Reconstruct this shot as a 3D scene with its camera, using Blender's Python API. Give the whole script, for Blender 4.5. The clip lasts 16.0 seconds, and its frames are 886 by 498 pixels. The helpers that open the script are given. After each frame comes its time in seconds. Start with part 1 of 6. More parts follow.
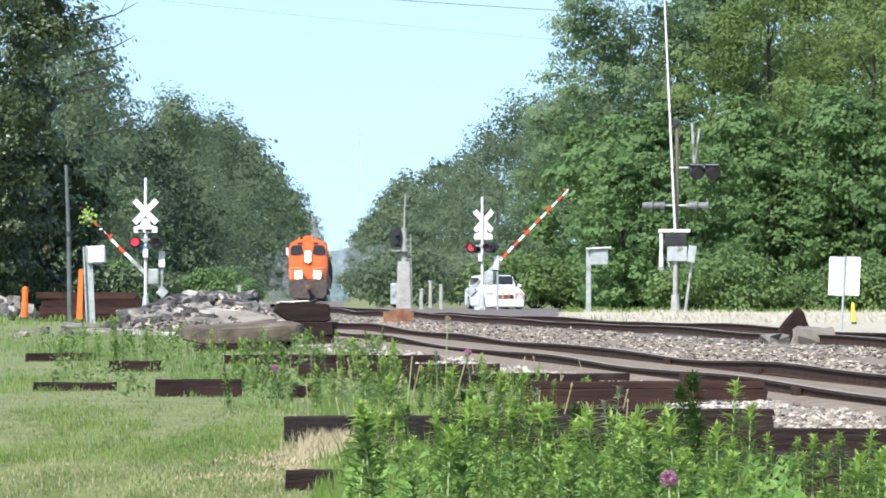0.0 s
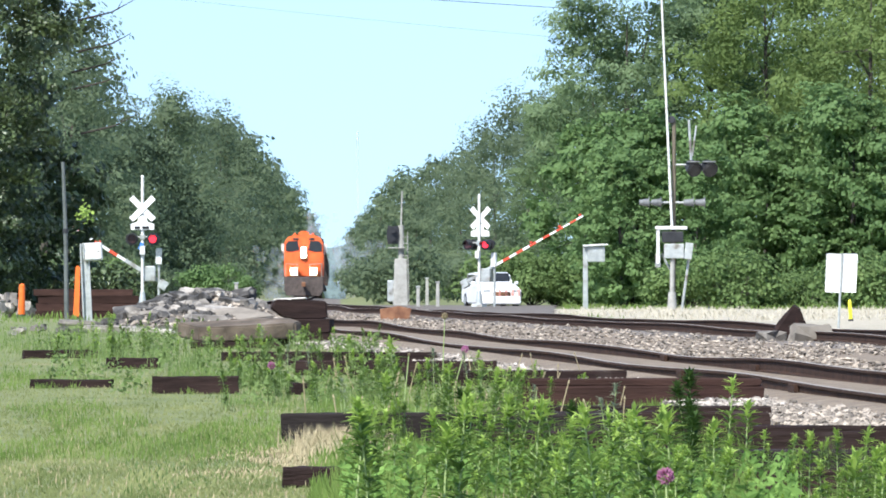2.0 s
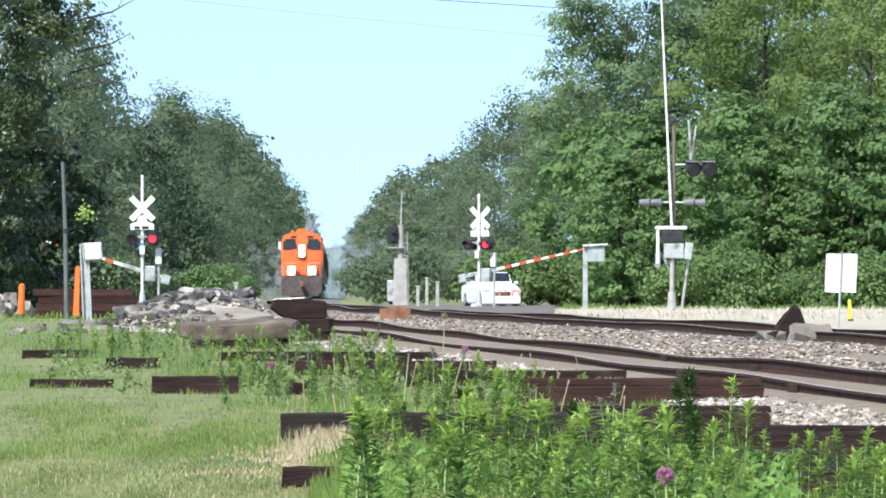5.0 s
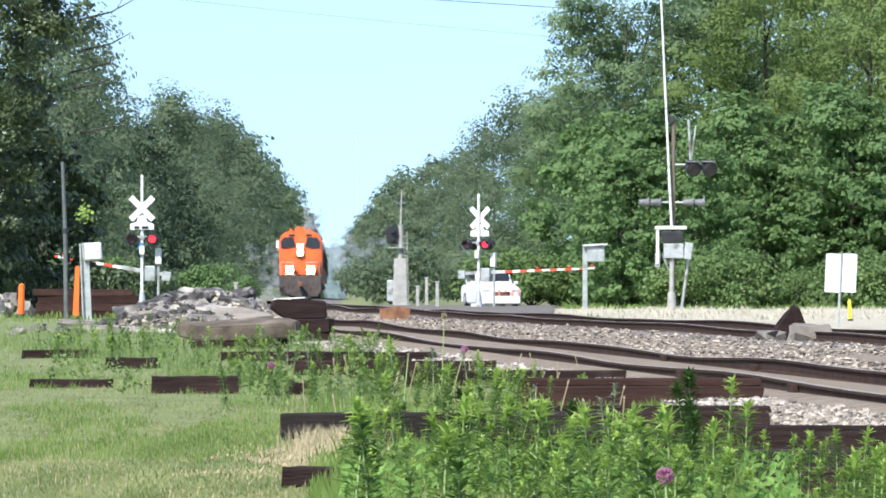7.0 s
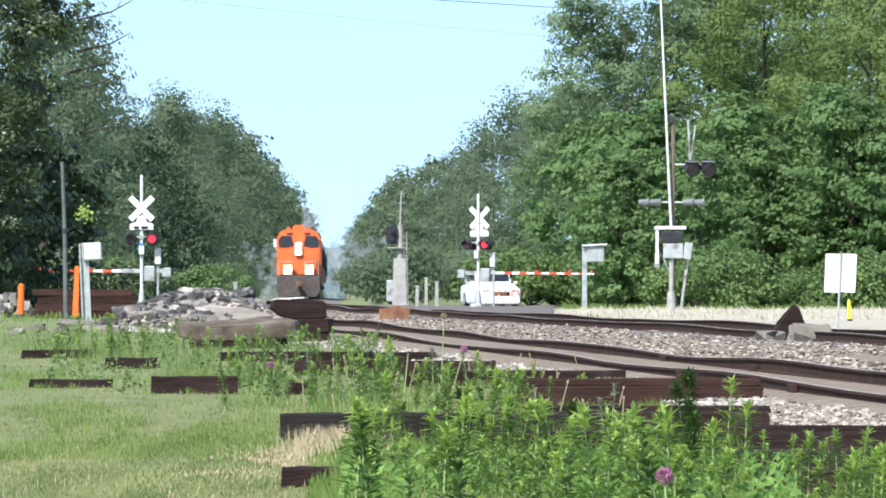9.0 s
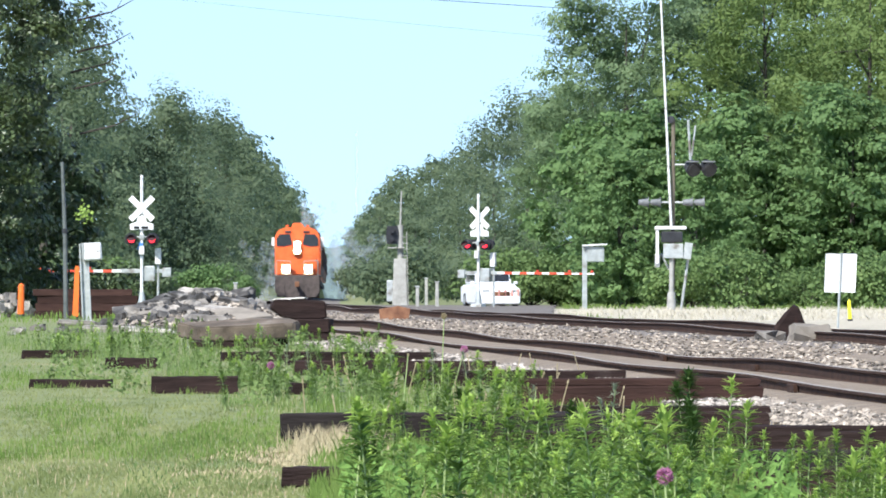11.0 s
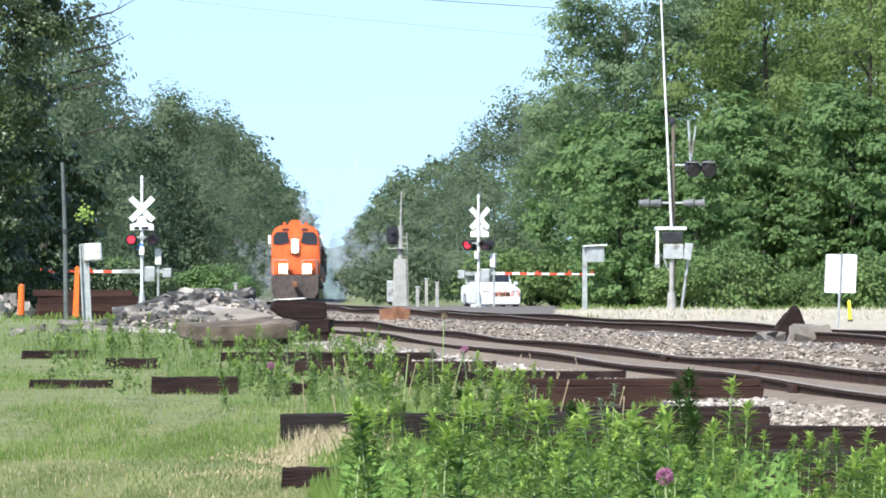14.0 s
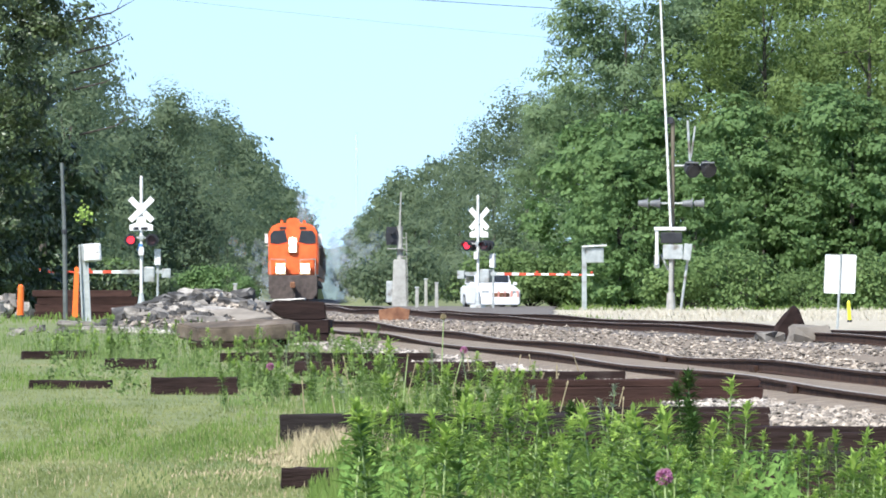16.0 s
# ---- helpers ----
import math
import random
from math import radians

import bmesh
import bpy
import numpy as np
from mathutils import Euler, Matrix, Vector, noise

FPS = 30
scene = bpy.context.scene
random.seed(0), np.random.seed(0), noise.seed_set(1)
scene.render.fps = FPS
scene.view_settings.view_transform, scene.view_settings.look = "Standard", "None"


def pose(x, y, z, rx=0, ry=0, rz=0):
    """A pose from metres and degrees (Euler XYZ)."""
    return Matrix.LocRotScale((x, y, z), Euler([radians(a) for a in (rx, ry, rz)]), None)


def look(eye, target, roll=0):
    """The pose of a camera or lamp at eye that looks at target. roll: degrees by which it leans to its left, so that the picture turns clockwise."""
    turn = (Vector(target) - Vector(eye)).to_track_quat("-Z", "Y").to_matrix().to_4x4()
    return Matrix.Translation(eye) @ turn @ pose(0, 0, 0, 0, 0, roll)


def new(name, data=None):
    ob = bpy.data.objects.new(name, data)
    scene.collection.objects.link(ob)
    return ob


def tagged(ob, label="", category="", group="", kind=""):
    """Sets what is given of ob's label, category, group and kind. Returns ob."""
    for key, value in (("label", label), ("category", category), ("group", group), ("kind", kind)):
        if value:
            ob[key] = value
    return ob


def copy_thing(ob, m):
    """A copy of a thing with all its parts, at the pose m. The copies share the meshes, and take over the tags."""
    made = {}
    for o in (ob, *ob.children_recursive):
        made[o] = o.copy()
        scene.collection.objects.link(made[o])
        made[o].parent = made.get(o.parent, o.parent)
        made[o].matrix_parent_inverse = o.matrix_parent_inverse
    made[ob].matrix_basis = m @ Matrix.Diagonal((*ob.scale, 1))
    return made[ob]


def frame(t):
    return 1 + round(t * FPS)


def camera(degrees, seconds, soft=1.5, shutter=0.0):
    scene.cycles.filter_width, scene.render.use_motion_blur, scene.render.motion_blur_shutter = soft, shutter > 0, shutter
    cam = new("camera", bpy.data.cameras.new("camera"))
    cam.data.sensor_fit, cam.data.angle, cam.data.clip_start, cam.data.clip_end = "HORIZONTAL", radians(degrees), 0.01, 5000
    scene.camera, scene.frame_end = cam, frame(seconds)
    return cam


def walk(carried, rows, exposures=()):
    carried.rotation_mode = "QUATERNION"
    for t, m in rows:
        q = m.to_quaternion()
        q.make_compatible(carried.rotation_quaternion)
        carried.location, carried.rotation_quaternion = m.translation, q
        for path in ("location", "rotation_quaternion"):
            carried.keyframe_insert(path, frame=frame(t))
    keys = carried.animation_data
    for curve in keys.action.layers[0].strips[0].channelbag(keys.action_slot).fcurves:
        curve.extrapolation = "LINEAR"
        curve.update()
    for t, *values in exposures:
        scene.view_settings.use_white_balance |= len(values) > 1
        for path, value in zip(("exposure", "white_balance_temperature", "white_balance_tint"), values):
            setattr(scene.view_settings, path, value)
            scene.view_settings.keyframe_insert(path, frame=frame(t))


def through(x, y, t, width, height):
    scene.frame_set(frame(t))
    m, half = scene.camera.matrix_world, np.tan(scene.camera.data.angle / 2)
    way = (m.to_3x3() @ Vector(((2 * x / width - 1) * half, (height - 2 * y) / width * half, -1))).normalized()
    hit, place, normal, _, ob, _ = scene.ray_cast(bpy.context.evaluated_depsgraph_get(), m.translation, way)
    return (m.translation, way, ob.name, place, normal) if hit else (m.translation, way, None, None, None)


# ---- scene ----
# The lens is long: a still camera on a tripod beside the line, far from the crossing.
EYE = 1.35
cam = camera(6.0, 16.0, soft=1.8)


def aim(t, left, up):
    """A camera row: the seconds, and the hundredths of a degree by which the tripod head is nudged."""
    return t, pose(0, 0, EYE, 90.157 + up / 100, 0, left / 100)


walk(cam, [
    aim(0.0, 2.1, 2.1), aim(0.5, 0.7, 0.25), aim(1.0, 0.4, 0.05), aim(1.5, 0.15, 0.0), aim(2.0, 0.0, 0.1),
    aim(2.5, -0.1, 0.1), aim(3.0, 0.0, 0.1), aim(3.5, 0.0, 0.0), aim(4.0, -0.1, 0.0), aim(6.5, -0.2, 0.1),
    aim(7.0, -0.3, 0.0), aim(7.5, -0.1, 0.1), aim(8.0, -0.8, 0.1), aim(8.5, 0.3, 0.2), aim(9.0, -0.6, 0.05),
    aim(11.5, -0.4, 0.1), aim(12.0, -0.2, 0.2), aim(12.5, -0.4, 0.2), aim(13.0, -0.1, 0.5), aim(13.5, -0.2, 0.9),
    aim(14.0, -0.4, 0.4), aim(14.5, -0.5, 0.8), aim(15.0, -0.8, 0.4), aim(15.5, -0.3, 0.8), aim(16.0, -0.8, 0.7)],
    exposures=[(0.0, 0.72, 6060, 10), (16.0, 0.72, 6060, 10)])

# ---- light: a high summer sun behind the camera's left shoulder, and a clear hazy sky ----
SUN_EL, SUN_AZ = radians(47), radians(210)
world = bpy.data.worlds.new("sky")
scene.world = world
world.use_nodes = True
wn = world.node_tree.nodes
sky = wn.new("ShaderNodeTexSky")
sky.sky_type = "NISHITA"
sky.sun_disc = False
sky.sun_elevation, sky.sun_rotation = SUN_EL, SUN_AZ
sky.air_density, sky.dust_density, sky.ozone_density = 1.0, 0.6, 1.5
wn["Background"].inputs["Strength"].default_value = 0.133
co, lift = wn.new("ShaderNodeTexCoord"), wn.new("ShaderNodeMapping")
lift.inputs["Location"].default_value, lift.inputs["Scale"].default_value = (0, 0, 0.13), (1, 1, 0.87)
world.node_tree.links.new(co.outputs["Generated"], lift.inputs["Vector"])
world.node_tree.links.new(lift.outputs[0], sky.inputs["Vector"])
world.node_tree.links.new(sky.outputs[0], wn["Background"].inputs["Color"])
sun_data = bpy.data.lights.new("sun", "SUN")
sun_data.energy, sun_data.angle, sun_data.color = 4.8, radians(0.5), (1.0, 0.95, 0.86)
sun = new("sun", sun_data)
sun_way = Vector((math.sin(SUN_AZ) * math.cos(SUN_EL), math.cos(SUN_AZ) * math.cos(SUN_EL), math.sin(SUN_EL)))
sun.matrix_world = look(sun_way * 50, (0, 0, 0))


# ---- materials ----
def mat(name, a, b, scale=3.0, rough=0.8, metal=0.0, bump=0.3, fine=40.0, vary=0.0, island=0.0, stain=None, stain_scale=0.5, stretch=(1, 1, 1), depth=0.02, cover=0.55):
    """Two tones mixed by noise, fine relief, stains of a third tone, and a value shift per object or per piece."""
    m = bpy.data.materials.new(name)
    m.use_nodes = True
    n, l = m.node_tree.nodes, m.node_tree.links
    p = n["Principled BSDF"]
    co, mp = n.new("ShaderNodeTexCoord"), n.new("ShaderNodeMapping")
    mp.inputs["Scale"].default_value = stretch
    l.new(co.outputs["Object"], mp.inputs["Vector"])
    n1 = n.new("ShaderNodeTexNoise")
    n1.inputs["Scale"].default_value, n1.inputs["Detail"].default_value, n1.inputs["Roughness"].default_value = scale, 6, 0.65
    n2 = n.new("ShaderNodeTexNoise")
    n2.inputs["Scale"].default_value, n2.inputs["Detail"].default_value = fine, 4
    l.new(mp.outputs[0], n1.inputs["Vector"])
    l.new(mp.outputs[0], n2.inputs["Vector"])
    ramp = n.new("ShaderNodeValToRGB")
    ramp.color_ramp.elements[0].position, ramp.color_ramp.elements[1].position = 0.32, 0.68
    ramp.color_ramp.elements[0].color, ramp.color_ramp.elements[1].color = (*a, 1), (*b, 1)
    l.new(n1.outputs["Fac"], ramp.inputs[0])
    col = ramp.outputs[0]
    if stain:
        n3 = n.new("ShaderNodeTexNoise")
        n3.inputs["Scale"].default_value, n3.inputs["Detail"].default_value = stain_scale, 5
        l.new(co.outputs["Object"], n3.inputs["Vector"])
        r3 = n.new("ShaderNodeValToRGB")
        r3.color_ramp.elements[0].position, r3.color_ramp.elements[1].position = cover, cover + 0.12
        l.new(n3.outputs["Fac"], r3.inputs[0])
        mix = n.new("ShaderNodeMix")
        mix.data_type = "RGBA"
        l.new(r3.outputs[0], mix.inputs["Factor"])
        l.new(col, mix.inputs["A"])
        mix.inputs["B"].default_value = (*stain, 1)
        col = mix.outputs["Result"]
    if vary or island:
        hs = n.new("ShaderNodeHueSaturation")
        mr = n.new("ShaderNodeMapRange")
        if island:
            src = n.new("ShaderNodeNewGeometry").outputs["Random Per Island"]
        else:
            src = n.new("ShaderNodeObjectInfo").outputs["Random"]
        k = island or vary
        mr.inputs["To Min"].default_value, mr.inputs["To Max"].default_value = 1 - k, 1 + k
        l.new(src, mr.inputs["Value"])
        l.new(mr.outputs[0], hs.inputs["Value"])
        l.new(col, hs.inputs["Color"])
        col = hs.outputs[0]
    l.new(col, p.inputs["Base Color"])
    p.inputs["Roughness"].default_value, p.inputs["Metallic"].default_value = rough, metal
    if bump:
        bp = n.new("ShaderNodeBump")
        bp.inputs["Strength"].default_value, bp.inputs["Distance"].default_value = bump, depth
        l.new(n2.outputs["Fac"], bp.inputs["Height"])
        l.new(bp.outputs[0], p.inputs["Normal"])
    return m


def leaf_mat(name, dark, light, through=0.35, rough=0.6, clump=0.7, shine=0.15, each=0.4, along=1.0, sway=0.45):
    """Leaf tissue: each leaf and each plant has its own tone, and light passes through."""
    m = bpy.data.materials.new(name)
    m.use_nodes = True
    n, l = m.node_tree.nodes, m.node_tree.links
    p, out = n["Principled BSDF"], n["Material Output"]
    geo, info = n.new("ShaderNodeNewGeometry"), n.new("ShaderNodeObjectInfo")
    ramp = n.new("ShaderNodeValToRGB")
    ramp.color_ramp.elements[0].color, ramp.color_ramp.elements[1].color = (*dark, 1), (*light, 1)
    add = n.new("ShaderNodeMath")
    add.operation = "MULTIPLY_ADD"
    add.inputs[1].default_value, add.inputs[2].default_value = each, 0.2 - each / 2
    part2 = n.new("ShaderNodeMath")
    part2.operation = "MULTIPLY_ADD"
    part2.inputs[1].default_value = 0.15
    co, patch = n.new("ShaderNodeTexCoord"), n.new("ShaderNodeTexNoise")
    patch.inputs["Scale"].default_value, patch.inputs["Detail"].default_value = clump, 2
    longer = n.new("ShaderNodeMapping")
    longer.inputs["Scale"].default_value = (1, along, 1)
    l.new(co.outputs["Object"], longer.inputs["Vector"])
    l.new(longer.outputs[0], patch.inputs["Vector"])
    spread = n.new("ShaderNodeMapRange")
    spread.inputs["From Min"].default_value, spread.inputs["From Max"].default_value = 0.3, 0.7
    l.new(patch.outputs["Fac"], spread.inputs["Value"])
    both = n.new("ShaderNodeMath")
    both.operation = "MULTIPLY_ADD"
    both.inputs[1].default_value = sway
    l.new(geo.outputs["Random Per Island"], add.inputs[0])
    l.new(spread.outputs[0], both.inputs[0])
    l.new(add.outputs[0], both.inputs[2])
    l.new(info.outputs["Random"], part2.inputs[0])
    l.new(both.outputs[0], part2.inputs[2])
    l.new(part2.outputs[0], ramp.inputs[0])
    l.new(ramp.outputs[0], p.inputs["Base Color"])
    p.inputs["Roughness"].default_value = rough
    p.inputs["Specular IOR Level"].default_value = shine
    tr = n.new("ShaderNodeBsdfTranslucent")
    l.new(ramp.outputs[0], tr.inputs["Color"])
    mx = n.new("ShaderNodeMixShader")
    mx.inputs[0].default_value = through
    l.new(p.outputs[0], mx.inputs[1])
    l.new(tr.outputs[0], mx.inputs[2])
    l.new(mx.outputs[0], out.inputs["Surface"])
    return m


def glow(name, color, strength):
    m = bpy.data.materials.new(name)
    m.use_nodes = True
    p = m.node_tree.nodes["Principled BSDF"]
    p.inputs["Base Color"].default_value = (*color, 1)
    p.inputs["Emission Color"].default_value = (*color, 1)
    p.inputs["Emission Strength"].default_value = strength
    return m


M_GROUND = mat("lawn_soil", (0.11, 0.14, 0.048), (0.21, 0.225, 0.09), 0.9, 0.95, 0, 0.6, 30, stain=(0.30, 0.25, 0.13), stain_scale=0.22, cover=0.6)
M_BALLAST = mat("ballast_bed", (0.10, 0.082, 0.068), (0.23, 0.20, 0.17), 9, 0.95, 0, 0.9, 25, stain=(0.10, 0.08, 0.065), stain_scale=0.3)
M_STONE = mat("ballast_stone", (0.128, 0.104, 0.08), (0.39, 0.335, 0.27), 6, 0.9, 0, 0.2, 60, island=0.75)
M_STONE_LIGHT = mat("pale_ballast_stone", (0.115, 0.094, 0.075), (0.47, 0.42, 0.36), 6, 0.9, 0, 0.2, 60, island=0.9)
M_STONE_ONE = mat("loose_stone", (0.085, 0.066, 0.05), (0.37, 0.325, 0.27), 1.5, 0.9, 0, 0.2, 8, vary=0.6)
M_FINES = mat("dusty_fines", (0.135, 0.103, 0.073), (0.285, 0.228, 0.166), 5, 0.95, 0, 0.9, 35, stain=(0.15, 0.125, 0.10), stain_scale=0.6, cover=0.6)
M_OILY = mat("oily_ballast", (0.05, 0.042, 0.036), (0.13, 0.11, 0.09), 8, 0.9, 0, 0.8, 25)
M_ROAD = mat("worn_asphalt", (0.10, 0.086, 0.074), (0.175, 0.152, 0.13), 1.2, 0.9, 0, 0.5, 30, stain=(0.2, 0.175, 0.145), stain_scale=0.5, cover=0.6)
M_GRAVEL = mat("road_gravel", (0.33, 0.29, 0.22), (0.50, 0.45, 0.345), 2, 0.95, 0, 0.5, 30, stain=(0.3, 0.28, 0.2), stain_scale=0.4)
M_RAIL_SIDE = mat("rusty_rail", (0.028, 0.0155, 0.011), (0.066, 0.036, 0.024), 4, 0.92, 0.0, 0.4, 50)
M_RAIL_TOP = mat("worn_rail_head", (0.20, 0.165, 0.135), (0.34, 0.295, 0.25), 3, 0.6, 0.1, 0.05, 60)
M_TIE = mat("creosote_tie", (0.012, 0.0076, 0.0068), (0.041, 0.025, 0.0215), 2.2, 0.8, 0, 0.7, 22, vary=0.22, stretch=(0.35, 3, 3), stain=(0.065, 0.053, 0.046), stain_scale=1.5, cover=0.69)
M_TIE.node_tree.nodes["Principled BSDF"].inputs["Specular IOR Level"].default_value = 0.12
M_RAIL_SIDE.node_tree.nodes["Principled BSDF"].inputs["Specular IOR Level"].default_value = 0.2
M_TIE_GREY = mat("weathered_timber", (0.16, 0.13, 0.10), (0.34, 0.29, 0.23), 2, 0.9, 0, 0.7, 22, vary=0.25, stretch=(0.4, 3, 3), stain=(0.05, 0.04, 0.03), stain_scale=2)
M_CONC = mat("broken_concrete", (0.125, 0.11, 0.093), (0.42, 0.385, 0.335), 3, 0.92, 0, 0.5, 30, vary=0.5, stain=(0.16, 0.14, 0.12), stain_scale=1.5)
M_SLAB = mat("weathered_slab", (0.05, 0.037, 0.026), (0.165, 0.128, 0.092), 2.2, 0.93, 0, 0.6, 24, stain=(0.2, 0.165, 0.13), stain_scale=2.6, cover=0.6)
M_SLAB_PALE = mat("pale_worn_slab", (0.14, 0.121, 0.097), (0.25, 0.22, 0.182), 2.0, 0.93, 0, 0.5, 24, vary=0.2, stain=(0.2, 0.175, 0.145), stain_scale=1.8, cover=0.6)
M_LAMP_GLEAM = mat("lamp_reflection_pale", (0.5, 0.46, 0.40), (0.72, 0.68, 0.60), 3, 0.9, 0, 0.6, 26, stretch=(0.5, 3, 3))
M_ASPH = mat("broken_asphalt", (0.03, 0.028, 0.026), (0.095, 0.088, 0.08), 5, 0.9, 0, 0.7, 30, vary=0.35, stain=(0.3, 0.28, 0.25), stain_scale=2)
M_WHITE = mat("white_paint", (0.70, 0.70, 0.68), (0.84, 0.84, 0.82), 3, 0.45, 0, 0.05, 40, stain=(0.5, 0.48, 0.44), stain_scale=2.5, cover=0.66)
M_WORN_WHITE = mat("worn_white_paint", (0.50, 0.50, 0.48), (0.78, 0.78, 0.76), 6, 0.6, 0, 0.1, 40, stain=(0.25, 0.23, 0.2), stain_scale=5, cover=0.6)
M_GALV = mat("galvanised_steel", (0.32, 0.34, 0.33), (0.52, 0.54, 0.52), 4, 0.5, 0.4, 0.1, 40, stain=(0.2, 0.18, 0.15), stain_scale=2)
M_DARK = mat("dark_steel", (0.018, 0.019, 0.022), (0.05, 0.05, 0.055), 4, 0.55, 0.3, 0.1, 40)
M_BLACK = mat("black_paint", (0.010, 0.010, 0.012), (0.028, 0.028, 0.03), 4, 0.45, 0, 0.05, 40)
M_WOODPOLE = mat("pole_wood", (0.10, 0.085, 0.06), (0.20, 0.17, 0.12), 3, 0.9, 0, 0.6, 30, stretch=(4, 4, 0.4))
M_ORANGE = mat("loco_orange", (0.70, 0.108, 0.022), (0.86, 0.172, 0.045), 2, 0.4, 0, 0.05, 30, stain=(0.35, 0.09, 0.02), stain_scale=1.2, cover=0.64)
# grime colour, also lifted towards grey-brown for the haze before the pilot
M_UNDER = mat("grimy_underframe", (0.045, 0.036, 0.033), (0.115, 0.09, 0.08), 3, 0.85, 0.1, 0.3, 30)
M_MARK = mat("orange_plastic", (0.72, 0.12, 0.012), (0.85, 0.18, 0.02), 4, 0.5, 0, 0.05, 40)
M_PINK = mat("faded_red_paint", (0.62, 0.27, 0.22), (0.74, 0.42, 0.36), 6, 0.5, 0, 0.05, 40)
M_YELLOW = mat("yellow_plastic", (0.75, 0.72, 0.02), (0.85, 0.82, 0.05), 4, 0.5, 0, 0.05, 40)
M_RED = mat("red_reflective", (0.55, 0.05, 0.02), (0.72, 0.09, 0.04), 5, 0.5, 0, 0.05, 40)
M_RUST = mat("rusty_steel", (0.13, 0.055, 0.03), (0.30, 0.15, 0.08), 3, 0.9, 0.1, 0.5, 30, stain=(0.07, 0.035, 0.02), stain_scale=1.5)
M_GLASS = mat("dark_cab_glass", (0.015, 0.017, 0.02), (0.03, 0.033, 0.036), 2, 0.08, 0, 0, 40)
M_BARK = mat("bark", (0.035, 0.03, 0.024), (0.09, 0.076, 0.062), 3, 0.95, 0, 0.8, 14, stretch=(3, 3, 0.6))
M_CAR = mat("hopper_paint", (0.055, 0.03, 0.024), (0.10, 0.06, 0.045), 2, 0.8, 0, 0.2, 20, stain=(0.16, 0.13, 0.1), stain_scale=0.7)
# dark end near black: the crown's own shade is put into the colour
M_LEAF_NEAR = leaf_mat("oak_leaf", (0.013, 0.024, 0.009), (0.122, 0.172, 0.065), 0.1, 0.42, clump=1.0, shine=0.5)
M_LEAF_R = leaf_mat("maple_leaf", (0.092, 0.165, 0.062), (0.255, 0.375, 0.145), 0.5, clump=0.45, each=0.08)
# haze over the far trees is put into this paler, greyer leaf colour
M_LEAF_HAZED = leaf_mat("hazed_wood_leaf", (0.082, 0.122, 0.075), (0.245, 0.305, 0.175), 0.62, clump=0.36, each=0.03, sway=0.62)
M_LEAF_BLUE = leaf_mat("dark_maple_leaf", (0.055, 0.098, 0.05), (0.18, 0.255, 0.12), 0.42, clump=0.45, each=0.08)
M_LEAF_YEL = leaf_mat("sunny_maple_leaf", (0.103, 0.162, 0.053), (0.288, 0.374, 0.125), 0.5, clump=0.4, each=0.08)
M_LEAF_PALE = leaf_mat("pale_maple_leaf", (0.104, 0.168, 0.082), (0.297, 0.39, 0.19), 0.5, clump=0.45, shine=0.35, each=0.08)
M_LEAF_SHADE = leaf_mat("shade_toned_leaf", (0.026, 0.046, 0.027), (0.11, 0.15, 0.083), 0.25, clump=0.3, each=0.08)
M_PALEWEED = leaf_mat("grey_green_leaf", (0.16, 0.20, 0.13), (0.36, 0.40, 0.28), 0.3)
M_DEEP = leaf_mat("deep_green_leaf", (0.03, 0.065, 0.018), (0.11, 0.19, 0.045), 0.3)
M_BUSH = leaf_mat("shrub_leaf", (0.085, 0.145, 0.05), (0.25, 0.345, 0.125), 0.45, each=0.12)
M_BLUE = mat("blue_cloth", (0.05, 0.16, 0.45), (0.09, 0.25, 0.6), 8, 0.8)
M_BIRD = mat("bird_feather", (0.02, 0.02, 0.025), (0.05, 0.045, 0.045), 20, 0.6)
M_LOW = leaf_mat("low_weed_leaf", (0.085, 0.17, 0.036), (0.275, 0.44, 0.11), 0.45)
M_DULL = leaf_mat("dull_weed_leaf", (0.062, 0.105, 0.03), (0.205, 0.28, 0.095), 0.3)
M_WEED = leaf_mat("weed_leaf", (0.046, 0.094, 0.02), (0.30, 0.44, 0.105), 0.4)
M_WEED_TOP = leaf_mat("weed_shoot", (0.225, 0.35, 0.062), (0.50, 0.635, 0.165), 0.42)
M_STEM = leaf_mat("weed_stem", (0.24, 0.32, 0.11), (0.40, 0.48, 0.22), 0.1)
M_GRASS = leaf_mat("grass_blade", (0.075, 0.135, 0.024), (0.22, 0.305, 0.08), 0.4, clump=1.8, along=0.08, sway=0.55)
M_LAWN = leaf_mat("mown_grass", (0.10, 0.14, 0.042), (0.33, 0.345, 0.15), 0.4, clump=2.2, each=0.3, along=0.07, sway=0.62)
M_STRAW = leaf_mat("dry_grass", (0.30, 0.25, 0.14), (0.52, 0.44, 0.28), 0.25)
M_PALE = leaf_mat("bleached_stalk", (0.37, 0.335, 0.255), (0.56, 0.52, 0.42), 0.2)
M_THISTLE = leaf_mat("thistle_flower", (0.34, 0.11, 0.23), (0.62, 0.30, 0.46), 0.2)
M_HEAD = glow("headlamp_lens", (1.0, 0.93, 0.80), 14.0)
# warm glow painted round the lenses for the lamps' glare
M_GLARE = glow("lit_reflector", (1.0, 0.72, 0.36), 1.6)
M_REDLAMP = glow("red_flasher_lens", (1.0, 0.03, 0.05), 1.6)
M_LAMP_GREY = mat("lamp_grey", (0.09, 0.095, 0.10), (0.20, 0.21, 0.21), 4, 0.6)
M_LENS_OFF = mat("unlit_red_lens", (0.045, 0.02, 0.022), (0.08, 0.035, 0.038), 6, 0.3)
